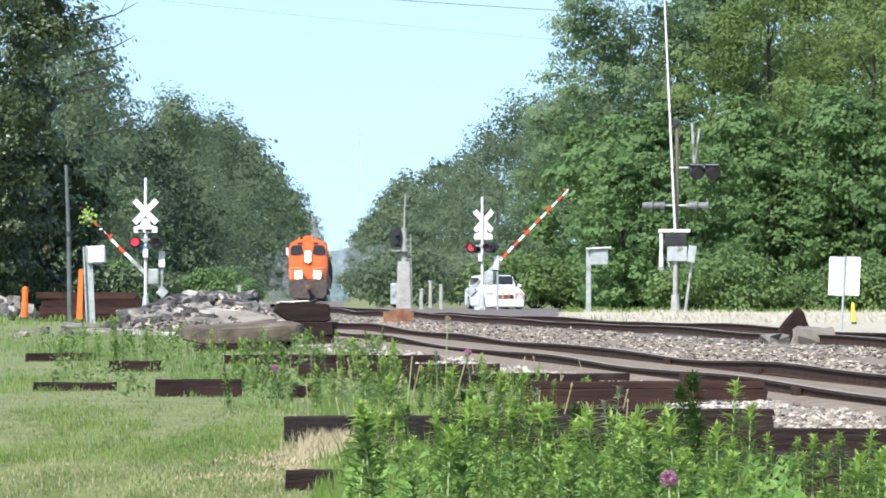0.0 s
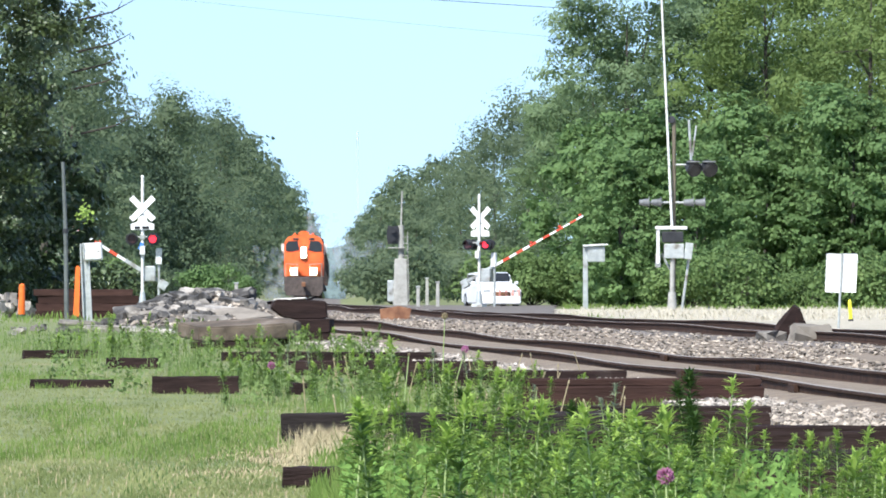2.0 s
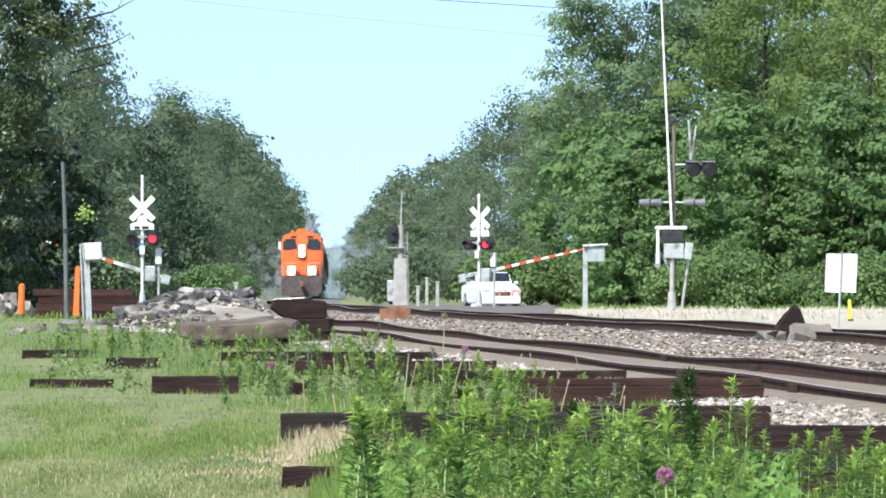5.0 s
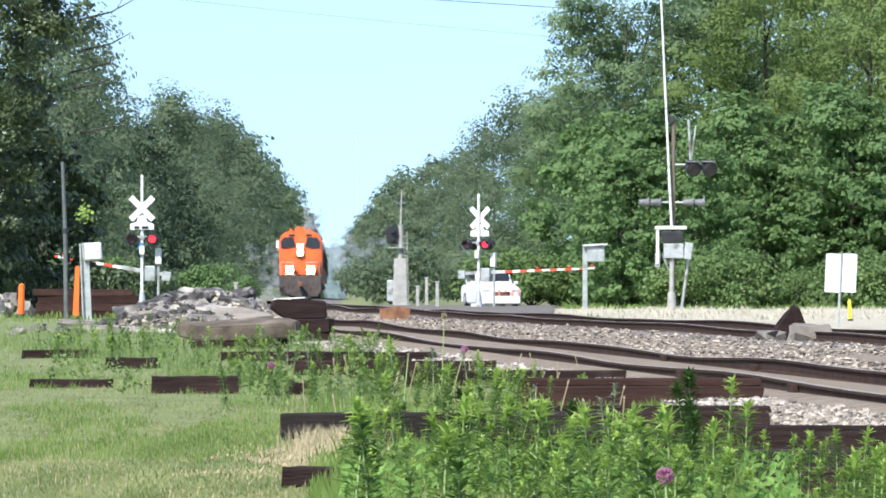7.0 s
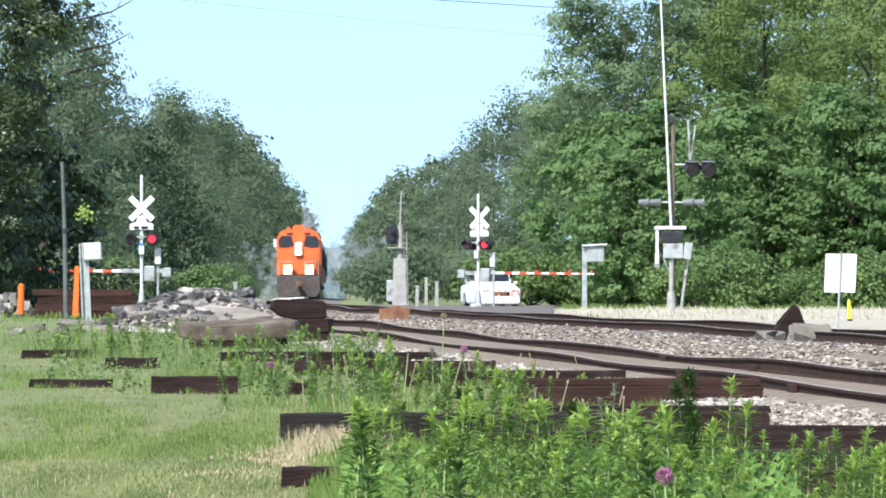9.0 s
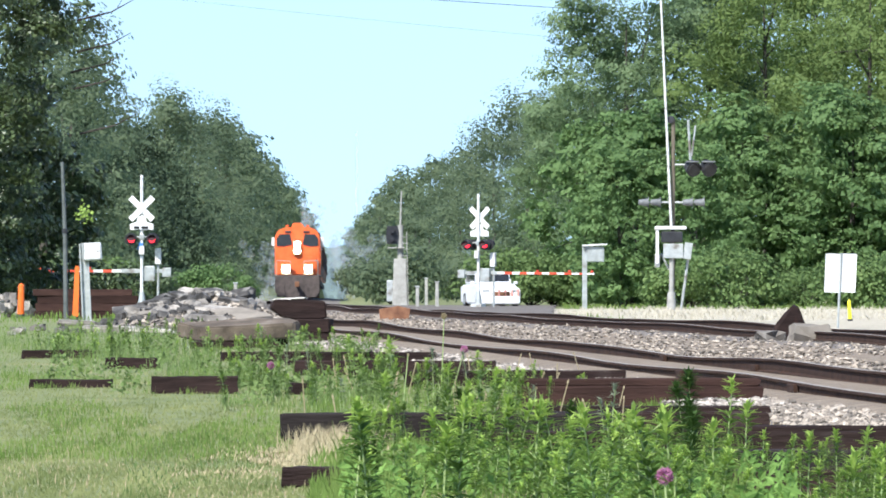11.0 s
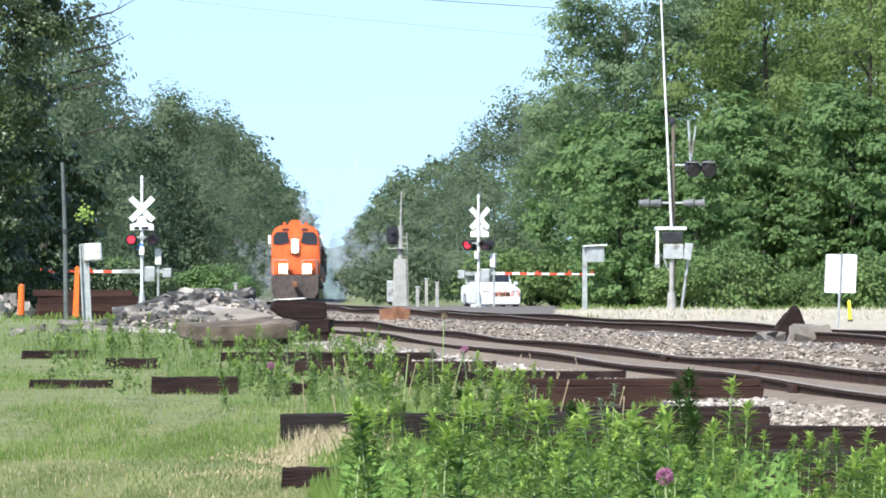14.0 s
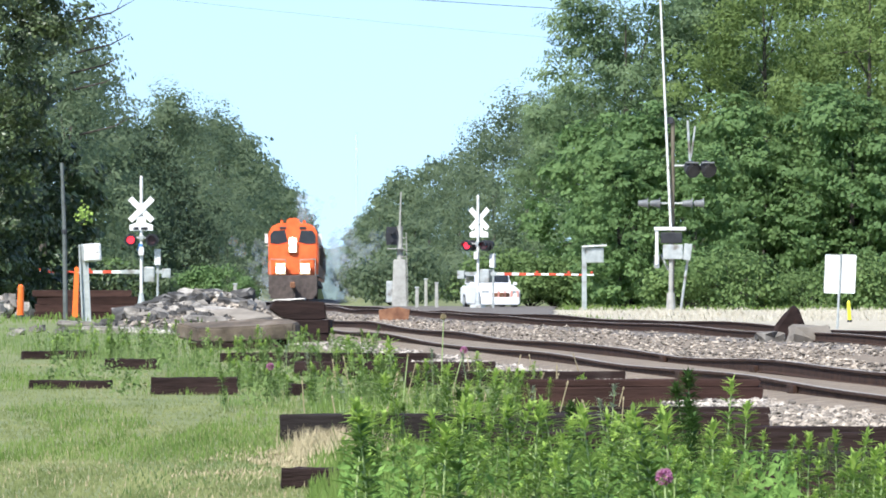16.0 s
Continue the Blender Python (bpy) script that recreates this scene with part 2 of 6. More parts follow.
M_SIGNAL = mat("signal_grey", (0.25, 0.245, 0.22), (0.40, 0.39, 0.355), 3, 0.7, 0, 0.1)
M_DUST = leaf_mat("airborne_dust", (0.52, 0.56, 0.60), (0.58, 0.62, 0.66), 0.5, shine=0.0)


def thin_out(m, share):
    """Lets most light pass straight through: a veil, not a sheet."""
    n, l = m.node_tree.nodes, m.node_tree.links
    out = n["Material Output"]
    solid = out.inputs["Surface"].links[0].from_socket
    clear, mx = n.new("ShaderNodeBsdfTransparent"), n.new("ShaderNodeMixShader")
    mx.inputs[0].default_value = share
    l.new(clear.outputs[0], mx.inputs[1])
    l.new(solid, mx.inputs[2])
    l.new(mx.outputs[0], out.inputs["Surface"])


thin_out(M_DUST, 0.15)
M_HAZE = glow("painted_haze_wood", (0.118, 0.158, 0.16), 0.75)


# ---- mesh helpers ----
def part(name, bm, material, parent=None, label=""):
    """Links a bmesh as one mesh object under a thing or a part."""
    me = bpy.data.meshes.new(name)
    bm.to_mesh(me)
    bm.free()
    me.materials.append(material)
    ob = new(name, me)
    if parent:
        ob.parent = parent
    return tagged(ob, label)


def raw(name, verts, faces, material, parent=None, label=""):
    me = bpy.data.meshes.new(name)
    me.from_pydata([tuple(v) for v in verts], [], [tuple(f) for f in faces])
    me.materials.append(material)
    ob = new(name, me)
    if parent:
        ob.parent = parent
    return tagged(ob, label)


def thing(name, x, y, z, label, category, group="", turn=0.0):
    ob = new(name)
    ob.empty_display_size = 0.2
    ob.matrix_basis = pose(x, y, z, 0, 0, turn)
    return tagged(ob, label, category, group)


def box(bm, x, y, z, sx, sy, sz, bevel=0.0, rot=(0, 0, 0), taper=None):
    """A bevelled box centred at x, y, z; taper narrows its top in x and y."""
    vs = bmesh.ops.create_cube(bm, size=1.0)["verts"]
    if taper:
        for v in vs:
            if v.co.z > 0:
                v.co.x *= taper[0]
                v.co.y *= taper[1]
    bmesh.ops.transform(bm, matrix=pose(x, y, z, *rot) @ Matrix.Diagonal((sx, sy, sz, 1)), verts=vs)
    if bevel:
        edges = list({e for v in vs for e in v.link_edges})
        bmesh.ops.bevel(bm, geom=edges, offset=bevel, segments=2, affect="EDGES", profile=0.6)
    return bm


def rod(bm, a, b, r, r2=None, sides=8):
    """A round bar from a to b."""
    a, b = Vector(a), Vector(b)
    d = b - a
    m = Matrix.Translation((a + b) / 2) @ d.to_track_quat("Z", "Y").to_matrix().to_4x4()
    bmesh.ops.create_cone(bm, cap_ends=True, segments=sides, radius1=r, radius2=r if r2 is None else r2, depth=d.length, matrix=m)
    return bm


def slab(bm, outline, thick, m):
    """A flat outline in x and z, given thickness along y, then posed by m."""
    front = [bm.verts.new(m @ Vector((x, -thick / 2, z))) for x, z in outline]
    back = [bm.verts.new(m @ Vector((x, thick / 2, z))) for x, z in outline]
    bm.faces.new(front)
    bm.faces.new(back[::-1])
    n = len(outline)
    for i in range(n):
        bm.faces.new((front[i], back[i], back[(i + 1) % n], front[(i + 1) % n]))
    bmesh.ops.recalc_face_normals(bm, faces=bm.faces[:])
    return bm


def B():
    return bmesh.new()


def leaves(rng, pos, nor, size, ratio=0.45, droop=0.15):
    """Folded leaves at pos, facing nor: vertices and faces, four corners each."""
    k = len(pos)
    nor = nor / (np.linalg.norm(nor, axis=1, keepdims=True) + 1e-9)
    t = rng.normal(size=(k, 3))
    t -= nor * (t * nor).sum(1, keepdims=True)
    t /= np.linalg.norm(t, axis=1, keepdims=True) + 1e-9
    s = np.cross(nor, t)
    ln = size[:, None]
    v = np.empty((k, 4, 3))
    v[:, 0] = pos - t * ln * 0.5
    v[:, 1] = pos + s * ln * ratio + nor * ln * droop
    v[:, 2] = pos + t * ln * 0.5
    v[:, 3] = pos - s * ln * ratio + nor * ln * droop
    i = (np.arange(k) * 4)[:, None]
    f = np.concatenate([i + [[0, 1, 2]], i + [[0, 2, 3]]], 1).reshape(-1, 3)
    return v.reshape(-1, 3), f


# ---- the lie of the land and of the two tracks ----
def ground_z(y):
    k = min(1.0, max(0.0, (y - 180) / 320))
    return -0.35 * k * k * (3 - 2 * k)


def bend(y, y0, y1, s0, s1, x1):
    """A line whose slope goes from s0 (nearer than y0) to s1 (beyond y1, where it stands at x1)."""
    if y >= y1:
        return x1 + s1 * (y - y1)
    low = max(y, y0)
    k = (y1 - low) / (y1 - y0)
    x = x1 - (s1 + (s1 + (s0 - s1) * k)) / 2 * (y1 - low)
    return x if y >= y0 else x - s0 * (y0 - y)


def main_x(y):
    return bend(y, 195.0, 275.0, -0.068, -0.012, -6.25)


def siding_x(y):
    return bend(y, 200.0, 460.0, -0.085, -0.012, -8.47)


def dip(y):
    """How far the line lies below the land beside it: it falls away beyond the crossing."""
    if y < 395:
        return 0.0
    return 0.0016 * (y - 395) if y < 676 else 0.45 + 0.0045 * (y - 676)


def rail_z(y):
    return ground_z(y) - dip(y) + 0.25


# ---- ground, track beds, rails ----
def build_ground():
    ys = sorted(set(list(np.arange(20, 200, 2.5)) + list(np.arange(200, 700, 10)) + [-300, -100, 0, 800, 1000, 1500, 2500, 4500]))
    xs = sorted(set(list(np.arange(-14, 15, 0.8)) + [-2500, -800, -200, -80, -40, -20, 20, 40, 80, 200, 800, 2500]))
    verts = []
    for y in ys:
        shift = main_x(y) - main_x(400) if 400 < y <= 2600 else main_x(2600) - main_x(400) if y > 2600 else 0
        for x in xs:
            z = ground_z(y) + (0.05 * noise.noise((x * 0.35, y * 0.12, 0)) if abs(x) < 14 and 20 <= y < 200 else 0)
            bank = min(1.0, max(0.0, (abs(x + shift - main_x(min(y, 2600))) - 3.2) / 2.4))
            verts.append((x + shift, y, z - dip(min(y, 2600)) * (1 - bank)))
    w = len(xs)
    faces = [(j * w + i, j * w + i + 1, (j + 1) * w + i + 1, (j + 1) * w + i) for j in range(len(ys) - 1) for i in range(w - 1)]
    tagged(raw("ground", verts, faces, M_GROUND), "grassy ground with worn dry patches beside the railway", "ground", kind="structure")


def strip(name, line, y0, y1, profile, material, label, category, step=4.0, yard=False):
    """A long sheet that follows a line; profile: offset across and height over the ground."""
    ys = list(np.arange(y0, y1, step)) + [y1]
    w = len(profile)
    verts = [(line(y) + dx, y, ground_z(y) - dip(y) + dz) for y in ys for dx, dz in profile]
    if yard:
        verts = [(a, y, ground_z(y) + 0.035) for y in ys for a in (main_x(y) + 1.5, max(main_x(y) + 1.6, siding_x(y) + 1.4))]
    faces = [(j * w + i, j * w + i + 1, (j + 1) * w + i + 1, (j + 1) * w + i) for j in range(len(ys) - 1) for i in range(w - 1)]
    return tagged(raw(name, verts, faces, material), label, category, kind="structure")


def rails(name, line, y0, y1, label, group):
    """Each rail is one bar with a foot, a web and a worn head."""
    sect = [(-0.068, -0.17), (0.068, -0.17), (0.068, -0.155), (0.012, -0.14), (0.012, -0.045), (0.036, -0.032), (0.036, -0.004), (0.028, 0), (-0.028, 0), (-0.036, -0.004), (-0.036, -0.032), (-0.012, -0.045), (-0.012, -0.14), (-0.068, -0.155)]
    for side in (-0.753, 0.753):
        ys = list(np.arange(y0, min(y1, 300), 3.0)) + list(np.arange(min(y1, 300), y1, 20.0)) + [y1]
        w = len(sect)
        verts = []
        for y in ys:
            wob = 0.02 * noise.noise((y * 0.11, side, 3.1)) if y < 320 else 0
            dip = 0.085 * noise.noise((y * 0.07, side * 2, 7.7)) if y < 320 else 0
            verts += [(line(y) + side + wob + dx, y, rail_z(y) + dip + dz) for dx, dz in sect]
        faces = [(j * w + i, j * w + (i + 1) % w, (j + 1) * w + (i + 1) % w, (j + 1) * w + i) for j in range(len(ys) - 1) for i in range(w)]
        top = thing(name, 0, 0, 0, label, "rail", group)
        raw("web_and_foot", verts, [q for k, q in enumerate(faces) if k % w not in (6, 7, 8)], M_RAIL_SIDE, top, "rusty brown web and foot")
        raw("rail_head", verts, [q for k, q in enumerate(faces) if k % w in (6, 7, 8)], M_RAIL_TOP, top, "worn grey running surface")


def build_tracks():
    bed = strip("ballast_main", main_x, 30, 2600, [(-2.7, -0.03), (-1.7, 0.06), (-0.7, 0.075), (0.7, 0.075), (1.9, 0.07), (3.3, -0.02)], M_BALLAST, "grey crushed stone bed under the main track", "ballast")
    strip("ballast_siding", siding_x, 100, 440, [(-2.6, -0.03), (-1.7, 0.06), (1.7, 0.06), (3.0, -0.03)], M_BALLAST, "grey crushed stone bed under the siding track", "ballast")
    strip("oily_bed", main_x, 190, 2600, [(-1.65, 0.079), (0, 0.1), (1.65, 0.079)], M_OILY, "dark oily stone between the rails", "ballast", 10)
    strip("dusty_bed", main_x, 60, 190, [(-1.6, 0.055), (-0.95, 0.125), (-0.7, 0.13), (0, 0.135), (0.7, 0.13), (0.95, 0.125), (1.55, 0.055)], M_FINES, "pale dusty fines along the rails", "ballast", 2)
    rails("rail", main_x, 30, 2600, "rusty steel rail with a worn bright head", "main track rails")
    rails("rail", siding_x, 100, 440, "rusty steel rail of the siding", "siding rails")
    strip("ballast_yard", lambda y: 0.0, 85, 330, [(0, 0), (1, 0)], M_FINES, "worn stone ground between the two tracks", "ballast", yard=True)
    strip("road", siding_x, 140, 335, [(3.6, 0.03), (9, 0.06), (60, 0.06)], M_GRAVEL, "pale gravel road beside the trees", "road")
    ys = list(np.arange(236, 402, 4.0))
    left = [max(main_x(y) + 1.75, siding_x(y) + 1.75 if y < 395 else -99) for y in ys]
    right = [3.0 + 0.0145 * (y - 236) + 0.25 * noise.noise((y * 0.13, 2.2, 0)) for y in ys]
    verts = [(a + (b - a) * k / 5, y, ground_z(y) + 0.068) for y, a, b in zip(ys, left, right) for k in range(6)]
    faces = [(j * 6 + i, j * 6 + i + 1, (j + 1) * 6 + i + 1, (j + 1) * 6 + i) for j in range(len(ys) - 1) for i in range(5)]
    tagged(raw("crossing_road", verts, faces, M_ROAD), "worn grey asphalt of the road over the tracks", "road", kind="structure")
    # wooden sleepers under the near stretch of the main track, and the bars that join the rails
    sl = box(B(), 0, 0, 0, 2.6, 0.22, 0.16)
    me = bpy.data.meshes.new("sleeper")
    sl.to_mesh(me)
    sl.free()
    me.materials.append(M_TIE_GREY)
    for k in range(240):
        y = 74.0 + 0.56 * k
        ob = new("sleeper", me)
        ob.parent = bed
        ob.matrix_basis = pose(main_x(y) + 0.03 * math.sin(k * 7.1), y, rail_z(y) - 0.268, 0, 0, 3.9 + math.sin(k * 3.3))
    # single stones lying loose on the near shoulder
    shapes = []
    for k in range(6):
        rng = random.Random(700 + k)
        sb = B()
        bmesh.ops.create_icosphere(sb, subdivisions=1, radius=1.0)
        for v in sb.verts:
            v.co = Vector((v.co.x * 1.2, v.co.y, v.co.z * 0.72)) * rng.uniform(0.72, 1.2)
        me = bpy.data.meshes.new("stone")
        sb.to_mesh(me)
        sb.free()
        me.materials.append(M_STONE_ONE)
        shapes.append(me)
    rng = random.Random(71)
    for k in range(280):
        y = rng.uniform(67, 96)
        d = -rng.uniform(1.15, 2.3)
        r = rng.uniform(0.03, 0.056)
        ob = new("stone", shapes[k % 6])
        ob.parent = bed
        ob.matrix_basis = pose(main_x(y) + d, y, ground_z(y) + (0.06 if d > -1.7 else 0.06 + (d + 1.7) * 0.09) + r * 0.55, rng.uniform(-25, 25), rng.uniform(-25, 25), rng.uniform(0, 360)) @ Matrix.Diagonal((r, r, r, 1))
    jb = box(B(), 0, 0, 0, 0.05, 0.6, 0.09, 0.01)
    me = bpy.data.meshes.new("joint_bar")
    jb.to_mesh(me)
    jb.free()
    me.materials.append(M_RAIL_SIDE)
    for y, side in ((86.0, -0.80), (104.0, 0.70), (97.9, -0.80), (115.9, 0.70)):
        ob = new("joint_bar", me)
        ob.parent = bed
        ob.matrix_basis = pose(main_x(y) + side, y, rail_z(y) - 0.08, 0, 0, 3.9)


# ---- trees and shrubs ----
def tree(name, x, y, h, spread, leaf, count, material, label, seed, low=0.06, lobes=60, group="", shape=0.55, trunk_lean=0.0, bough=(0.17, 0.36), per=9, wild=0.3, fill=0.22, ruffle=0.22, fold=0.15, core=0.2):
    """A tapered trunk with limbs that reach into lobes of foliage; the outline is uneven and has gaps."""
    rng = np.random.default_rng(seed)
    top = thing(name, x, y, ground_z(y), label, "tree", group)
    bm = B()
    r = h * 0.014 + 0.04
    mid = Vector((rng.normal() * 0.2 + trunk_lean, rng.normal() * 0.2, h * 0.45))
    rod(bm, (0, 0, -0.2), mid, r, r * 0.5, 9)
    tip = Vector((mid.x * 1.5, mid.y * 1.5, h * 0.86))
    rod(bm, mid, tip, r * 0.5, r * 0.08, 7)
    boughs = []
    for i in range(lobes):
        u = low + (0.93 - low) * (i + rng.random()) / lobes
        prof = max(0.2, math.sin(math.pi * min(1.0, (u - low * 0.4) / (1 - low * 0.4)) ** shape)) ** 0.7
        a = rng.uniform(0, 2 * math.pi)
        rad = spread * prof * math.sqrt(rng.uniform(0.25, 1.0))
        boughs.append((rad * math.cos(a) + mid.x * u, rad * math.sin(a), h * u, spread * rng.uniform(*bough)))
    boughs = np.array(boughs)
    for i in range(0, lobes, 9):
        u = rng.uniform(0.25, 0.8)
        start = Vector((0, 0, 0)).lerp(mid, u / 0.45) if u < 0.45 else mid.lerp(tip, (u - 0.45) / 0.45)
        if boughs[i][2] > start.z - 1:
            rod(bm, start, boughs[i][:3], r * 0.2, r * 0.04, 5)
    # each bough carries sprays of leaves on its outer side
    d = rng.normal(size=(lobes * per, 3)) * np.array([1, 1, 0.75])
    d /= np.linalg.norm(d, axis=1, keepdims=True)
    big = np.repeat(boughs, per, 0)
    outward = d
    cs = big[:, :3] + d * big[:, 3:] * rng.uniform(0.5, 1.15, (lobes * per, 1))
    rs = big[:, 3] * rng.uniform(0.2, 0.42, lobes * per)
    part("trunk", bm, M_BARK, top, "rough grey-brown bark")
    which = rng.choice(lobes * per, count, p=rs ** 2 / (rs ** 2).sum())
    d = rng.normal(size=(count, 3))
    d /= np.linalg.norm(d, axis=1, keepdims=True)
    dist = rng.uniform(core, 1.15, count) ** 0.6
    pos = cs[which] + d * (rs[which] * dist)[:, None] * np.array([1.25, 1.25, 0.7])
    pos[:, 2] = np.maximum(pos[:, 2], 0.15 + 0.3 * rng.random(count))
    nor = outward[which] * 0.85 + d * ruffle + np.array([0, 0, 0.35]) + rng.normal(size=(count, 3)) * wild
    inner = rng.random(count) < fill
    pos[inner] = big[rng.integers(0, len(big), count)][inner, :3] * np.array([0.75, 0.75, 1]) + rng.normal(size=(count, 3))[inner] * spread * 0.12
    pos[:, 2] = np.maximum(pos[:, 2], 0.15 + 0.3 * rng.random(count))
    v, f = leaves(rng, pos, nor, leaf * rng.uniform(0.5, 1.5, count) ** 1.2, droop=fold)
    raw("crown", v, f, material, top, "dense green summer leaves")
    return top


def shrub(x, y, h, w, leaf, count, material, seed, label="leafy green shrub at the edge of the wood"):
    rng = np.random.default_rng(seed)
    top = thing("shrub", x, y, ground_z(y), label, "shrub", "shrubs by the wood")
    n = 16
    a = rng.uniform(0, 2 * math.pi, n)
    rr = w * np.sqrt(rng.random(n)) * 0.7
    cs = np.stack([rr * np.cos(a), rr * np.sin(a), h * rng.uniform(0.15, 0.75, n)], 1)
    bm = B()
    for c in cs:
        rod(bm, (0, 0, -0.05), c, 0.03, 0.01, 5)
    part("stem", bm, M_BARK, top)
    which = rng.integers(0, n, count)
    d = rng.normal(size=(count, 3))
    d /= np.linalg.norm(d, axis=1, keepdims=True)
    pos = cs[which] + d * (w * 0.38 * rng.uniform(0.5, 1.05, count))[:, None] * np.array([1, 1, 0.7])
    pos[:, 2] = np.maximum(pos[:, 2], 0.05)
    v, f = leaves(rng, pos, d + np.array([0, 0, 0.5]) + rng.normal(size=(count, 3)) * 0.4, leaf * rng.uniform(0.6, 1.3, count))
    raw("foliage", v, f, material, top)
    return top


def place(model, x, y, deg, size):
    ob = copy_thing(model, pose(x, y, ground_z(y), 0, 0, deg))
    ob.scale = (size, size, size)
    return ob


def build_trees():
    R = random.Random(4)
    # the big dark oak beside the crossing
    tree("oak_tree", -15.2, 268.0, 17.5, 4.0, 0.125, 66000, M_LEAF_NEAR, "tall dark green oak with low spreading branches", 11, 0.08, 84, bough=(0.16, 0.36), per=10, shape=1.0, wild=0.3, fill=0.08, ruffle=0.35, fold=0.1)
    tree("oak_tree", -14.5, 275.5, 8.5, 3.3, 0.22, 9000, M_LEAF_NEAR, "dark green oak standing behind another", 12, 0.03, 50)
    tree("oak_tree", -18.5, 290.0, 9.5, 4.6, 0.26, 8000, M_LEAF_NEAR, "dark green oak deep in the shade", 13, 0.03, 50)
    oak = bpy.data.objects["oak_tree"]
    for a, b, c in ((-10.5, 9.6, 0.9), (-10.5, 8.6, 0.75), (-10.7, 7.4, 0.4), (-10.4, 6.0, 0.9), (-10.7, 7.95, 0.5)):
        twig = B()
        tip = Vector((a + 0.75 * c + 0.1, 267.0, b + 0.42 * c))
        rod(twig, (a - 1.1, 268.5, b - 0.25), (a, 268.0, b), 0.04, 0.025, 6)
        rod(twig, (a, 268.0, b), tip, 0.025, 0.01, 5)
        rod(twig, (a + 0.2, 267.7, b + 0.1), (a + 0.5 * c, 267.0, b + 0.55 * c), 0.014, 0.006, 5)
        dead = part("dead_branch", twig, M_BARK, oak, "bare dead branch")
        dead.matrix_parent_inverse = oak.matrix_basis.inverted()
    # one oak spray in the weeds' bright leaf colour, painting sunlight on it
    spray = np.random.default_rng(5)
    pos = np.array([-10.66, 252.0, 3.1]) + spray.normal(size=(70, 3)) * np.array([0.12, 0.3, 0.15])
    v, f = leaves(spray, pos, spray.normal(size=(70, 3)) + np.array([-0.4, -0.8, 0.6]), spray.uniform(0.06, 0.13, 70))
    lit = tagged(raw("leaf_spray", v, f, M_WEED_TOP, oak, "leaf spray with sunlight put into its bright colour"), kind="stuff")
    lit.matrix_parent_inverse = oak.matrix_basis.inverted()
    # the tall wood on the far side of the tracks
    big = [tree("maple_tree", 9.0, 418.0, 16.6, 4.9, 0.135, 50000, M_LEAF_PALE, "tall pale green maple at the wood's edge", 21, 0.02, 74, "maples of the near wood", bough=(0.15, 0.38), per=14, fill=0.2, shape=1.4, wild=0.12),
           tree("maple_tree", 15.8, 405.0, 18.0, 5.0, 0.135, 50000, M_LEAF_YEL, "tall bright green maple at the wood's edge", 22, 0.02, 74, "maples of the near wood", bough=(0.15, 0.38), per=14, fill=0.2, shape=0.85, wild=0.12),
           tree("maple_tree", 20.0, 398.0, 17.5, 5.0, 0.135, 50000, M_LEAF_YEL, "tall bright green maple at the wood's edge", 23, 0.02, 74, "maples of the near wood", bough=(0.15, 0.38), per=14, fill=0.2, shape=0.85, wild=0.12)]
    for k, x, y, s in ((1, 25.5, 402.0, 1.0), (0, 7.3, 452.0, 0.74), (1, 18.6, 432.0, 1.1), (2, 23.0, 425.0, 1.05)):
        place(big[k], x, y, R.uniform(0, 360), s)
    shade = tree("maple_tree", 13.1, 424.0, 18.5, 4.6, 0.185, 30000, M_LEAF_BLUE, "tall dark green maple among brighter ones", 27, 0.02, 90, "maples of the near wood")
    place(shade, 28.5, 412.0, 140, 0.95)
    young = tree("young_maple", 8.5, 380.0, 7.0, 2.5, 0.155, 11000, M_LEAF_R, "young bushy maple in front of the wood", 24, 0.02, 60, "young maples")
    place(young, 6.6, 402.0, 50, 1.3)
    for x, y, s in ((8.7, 393.0, 1.35), (12.4, 391.0, 1.2), (16.9, 388.0, 1.45), (14.6, 386.0, 1.1), (20.4, 384.0, 1.2)):
        place(young, x, y, R.uniform(0, 360), s)
    for k, x in enumerate((8.2, 11.2, 13.4, 16.3, 18.6, 21.0, 23.2)):
        place(young, x, 381 + R.uniform(-4, 8), R.uniform(0, 360), R.uniform(0.9, 1.5))
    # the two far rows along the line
    far = [tree("woodland_tree", main_x(560) - 8.6, 560.0, 14.4, 4.2, 0.165, 14500, M_LEAF_HAZED, "full-crowned woodland tree along the railway", 31, 0.03, 30, "trees along the line", bough=(0.26, 0.46), per=16, wild=0.05, fold=0.04, ruffle=0.3, fill=0.3, core=0.75),
           tree("woodland_tree", main_x(600) - 9.5, 600.0, 14.9, 4.6, 0.165, 14500, M_LEAF_HAZED, "full-crowned woodland tree along the railway", 32, 0.03, 30, "trees along the line", bough=(0.26, 0.46), per=16, wild=0.05, fold=0.04, ruffle=0.3, fill=0.3, core=0.75),
           tree("woodland_tree", main_x(640) - 8.6, 640.0, 14.0, 4.2, 0.165, 14500, M_LEAF_HAZED, "full-crowned woodland tree along the railway", 33, 0.03, 30, "trees along the line", bough=(0.26, 0.46), per=16, wild=0.05, fold=0.04, ruffle=0.3, fill=0.3, core=0.75)]
    # these leaves are coloured dark for the shade between the trees
    dusk = tree("woodland_tree", -18.7, 545.0, 11.5, 4.0, 0.21, 10500, M_LEAF_SHADE, "woodland tree beside the oaks, shade in its leaf colour", 36, 0.03, 30, "dark trees by the oaks", bough=(0.26, 0.46), per=16, wild=0.6)
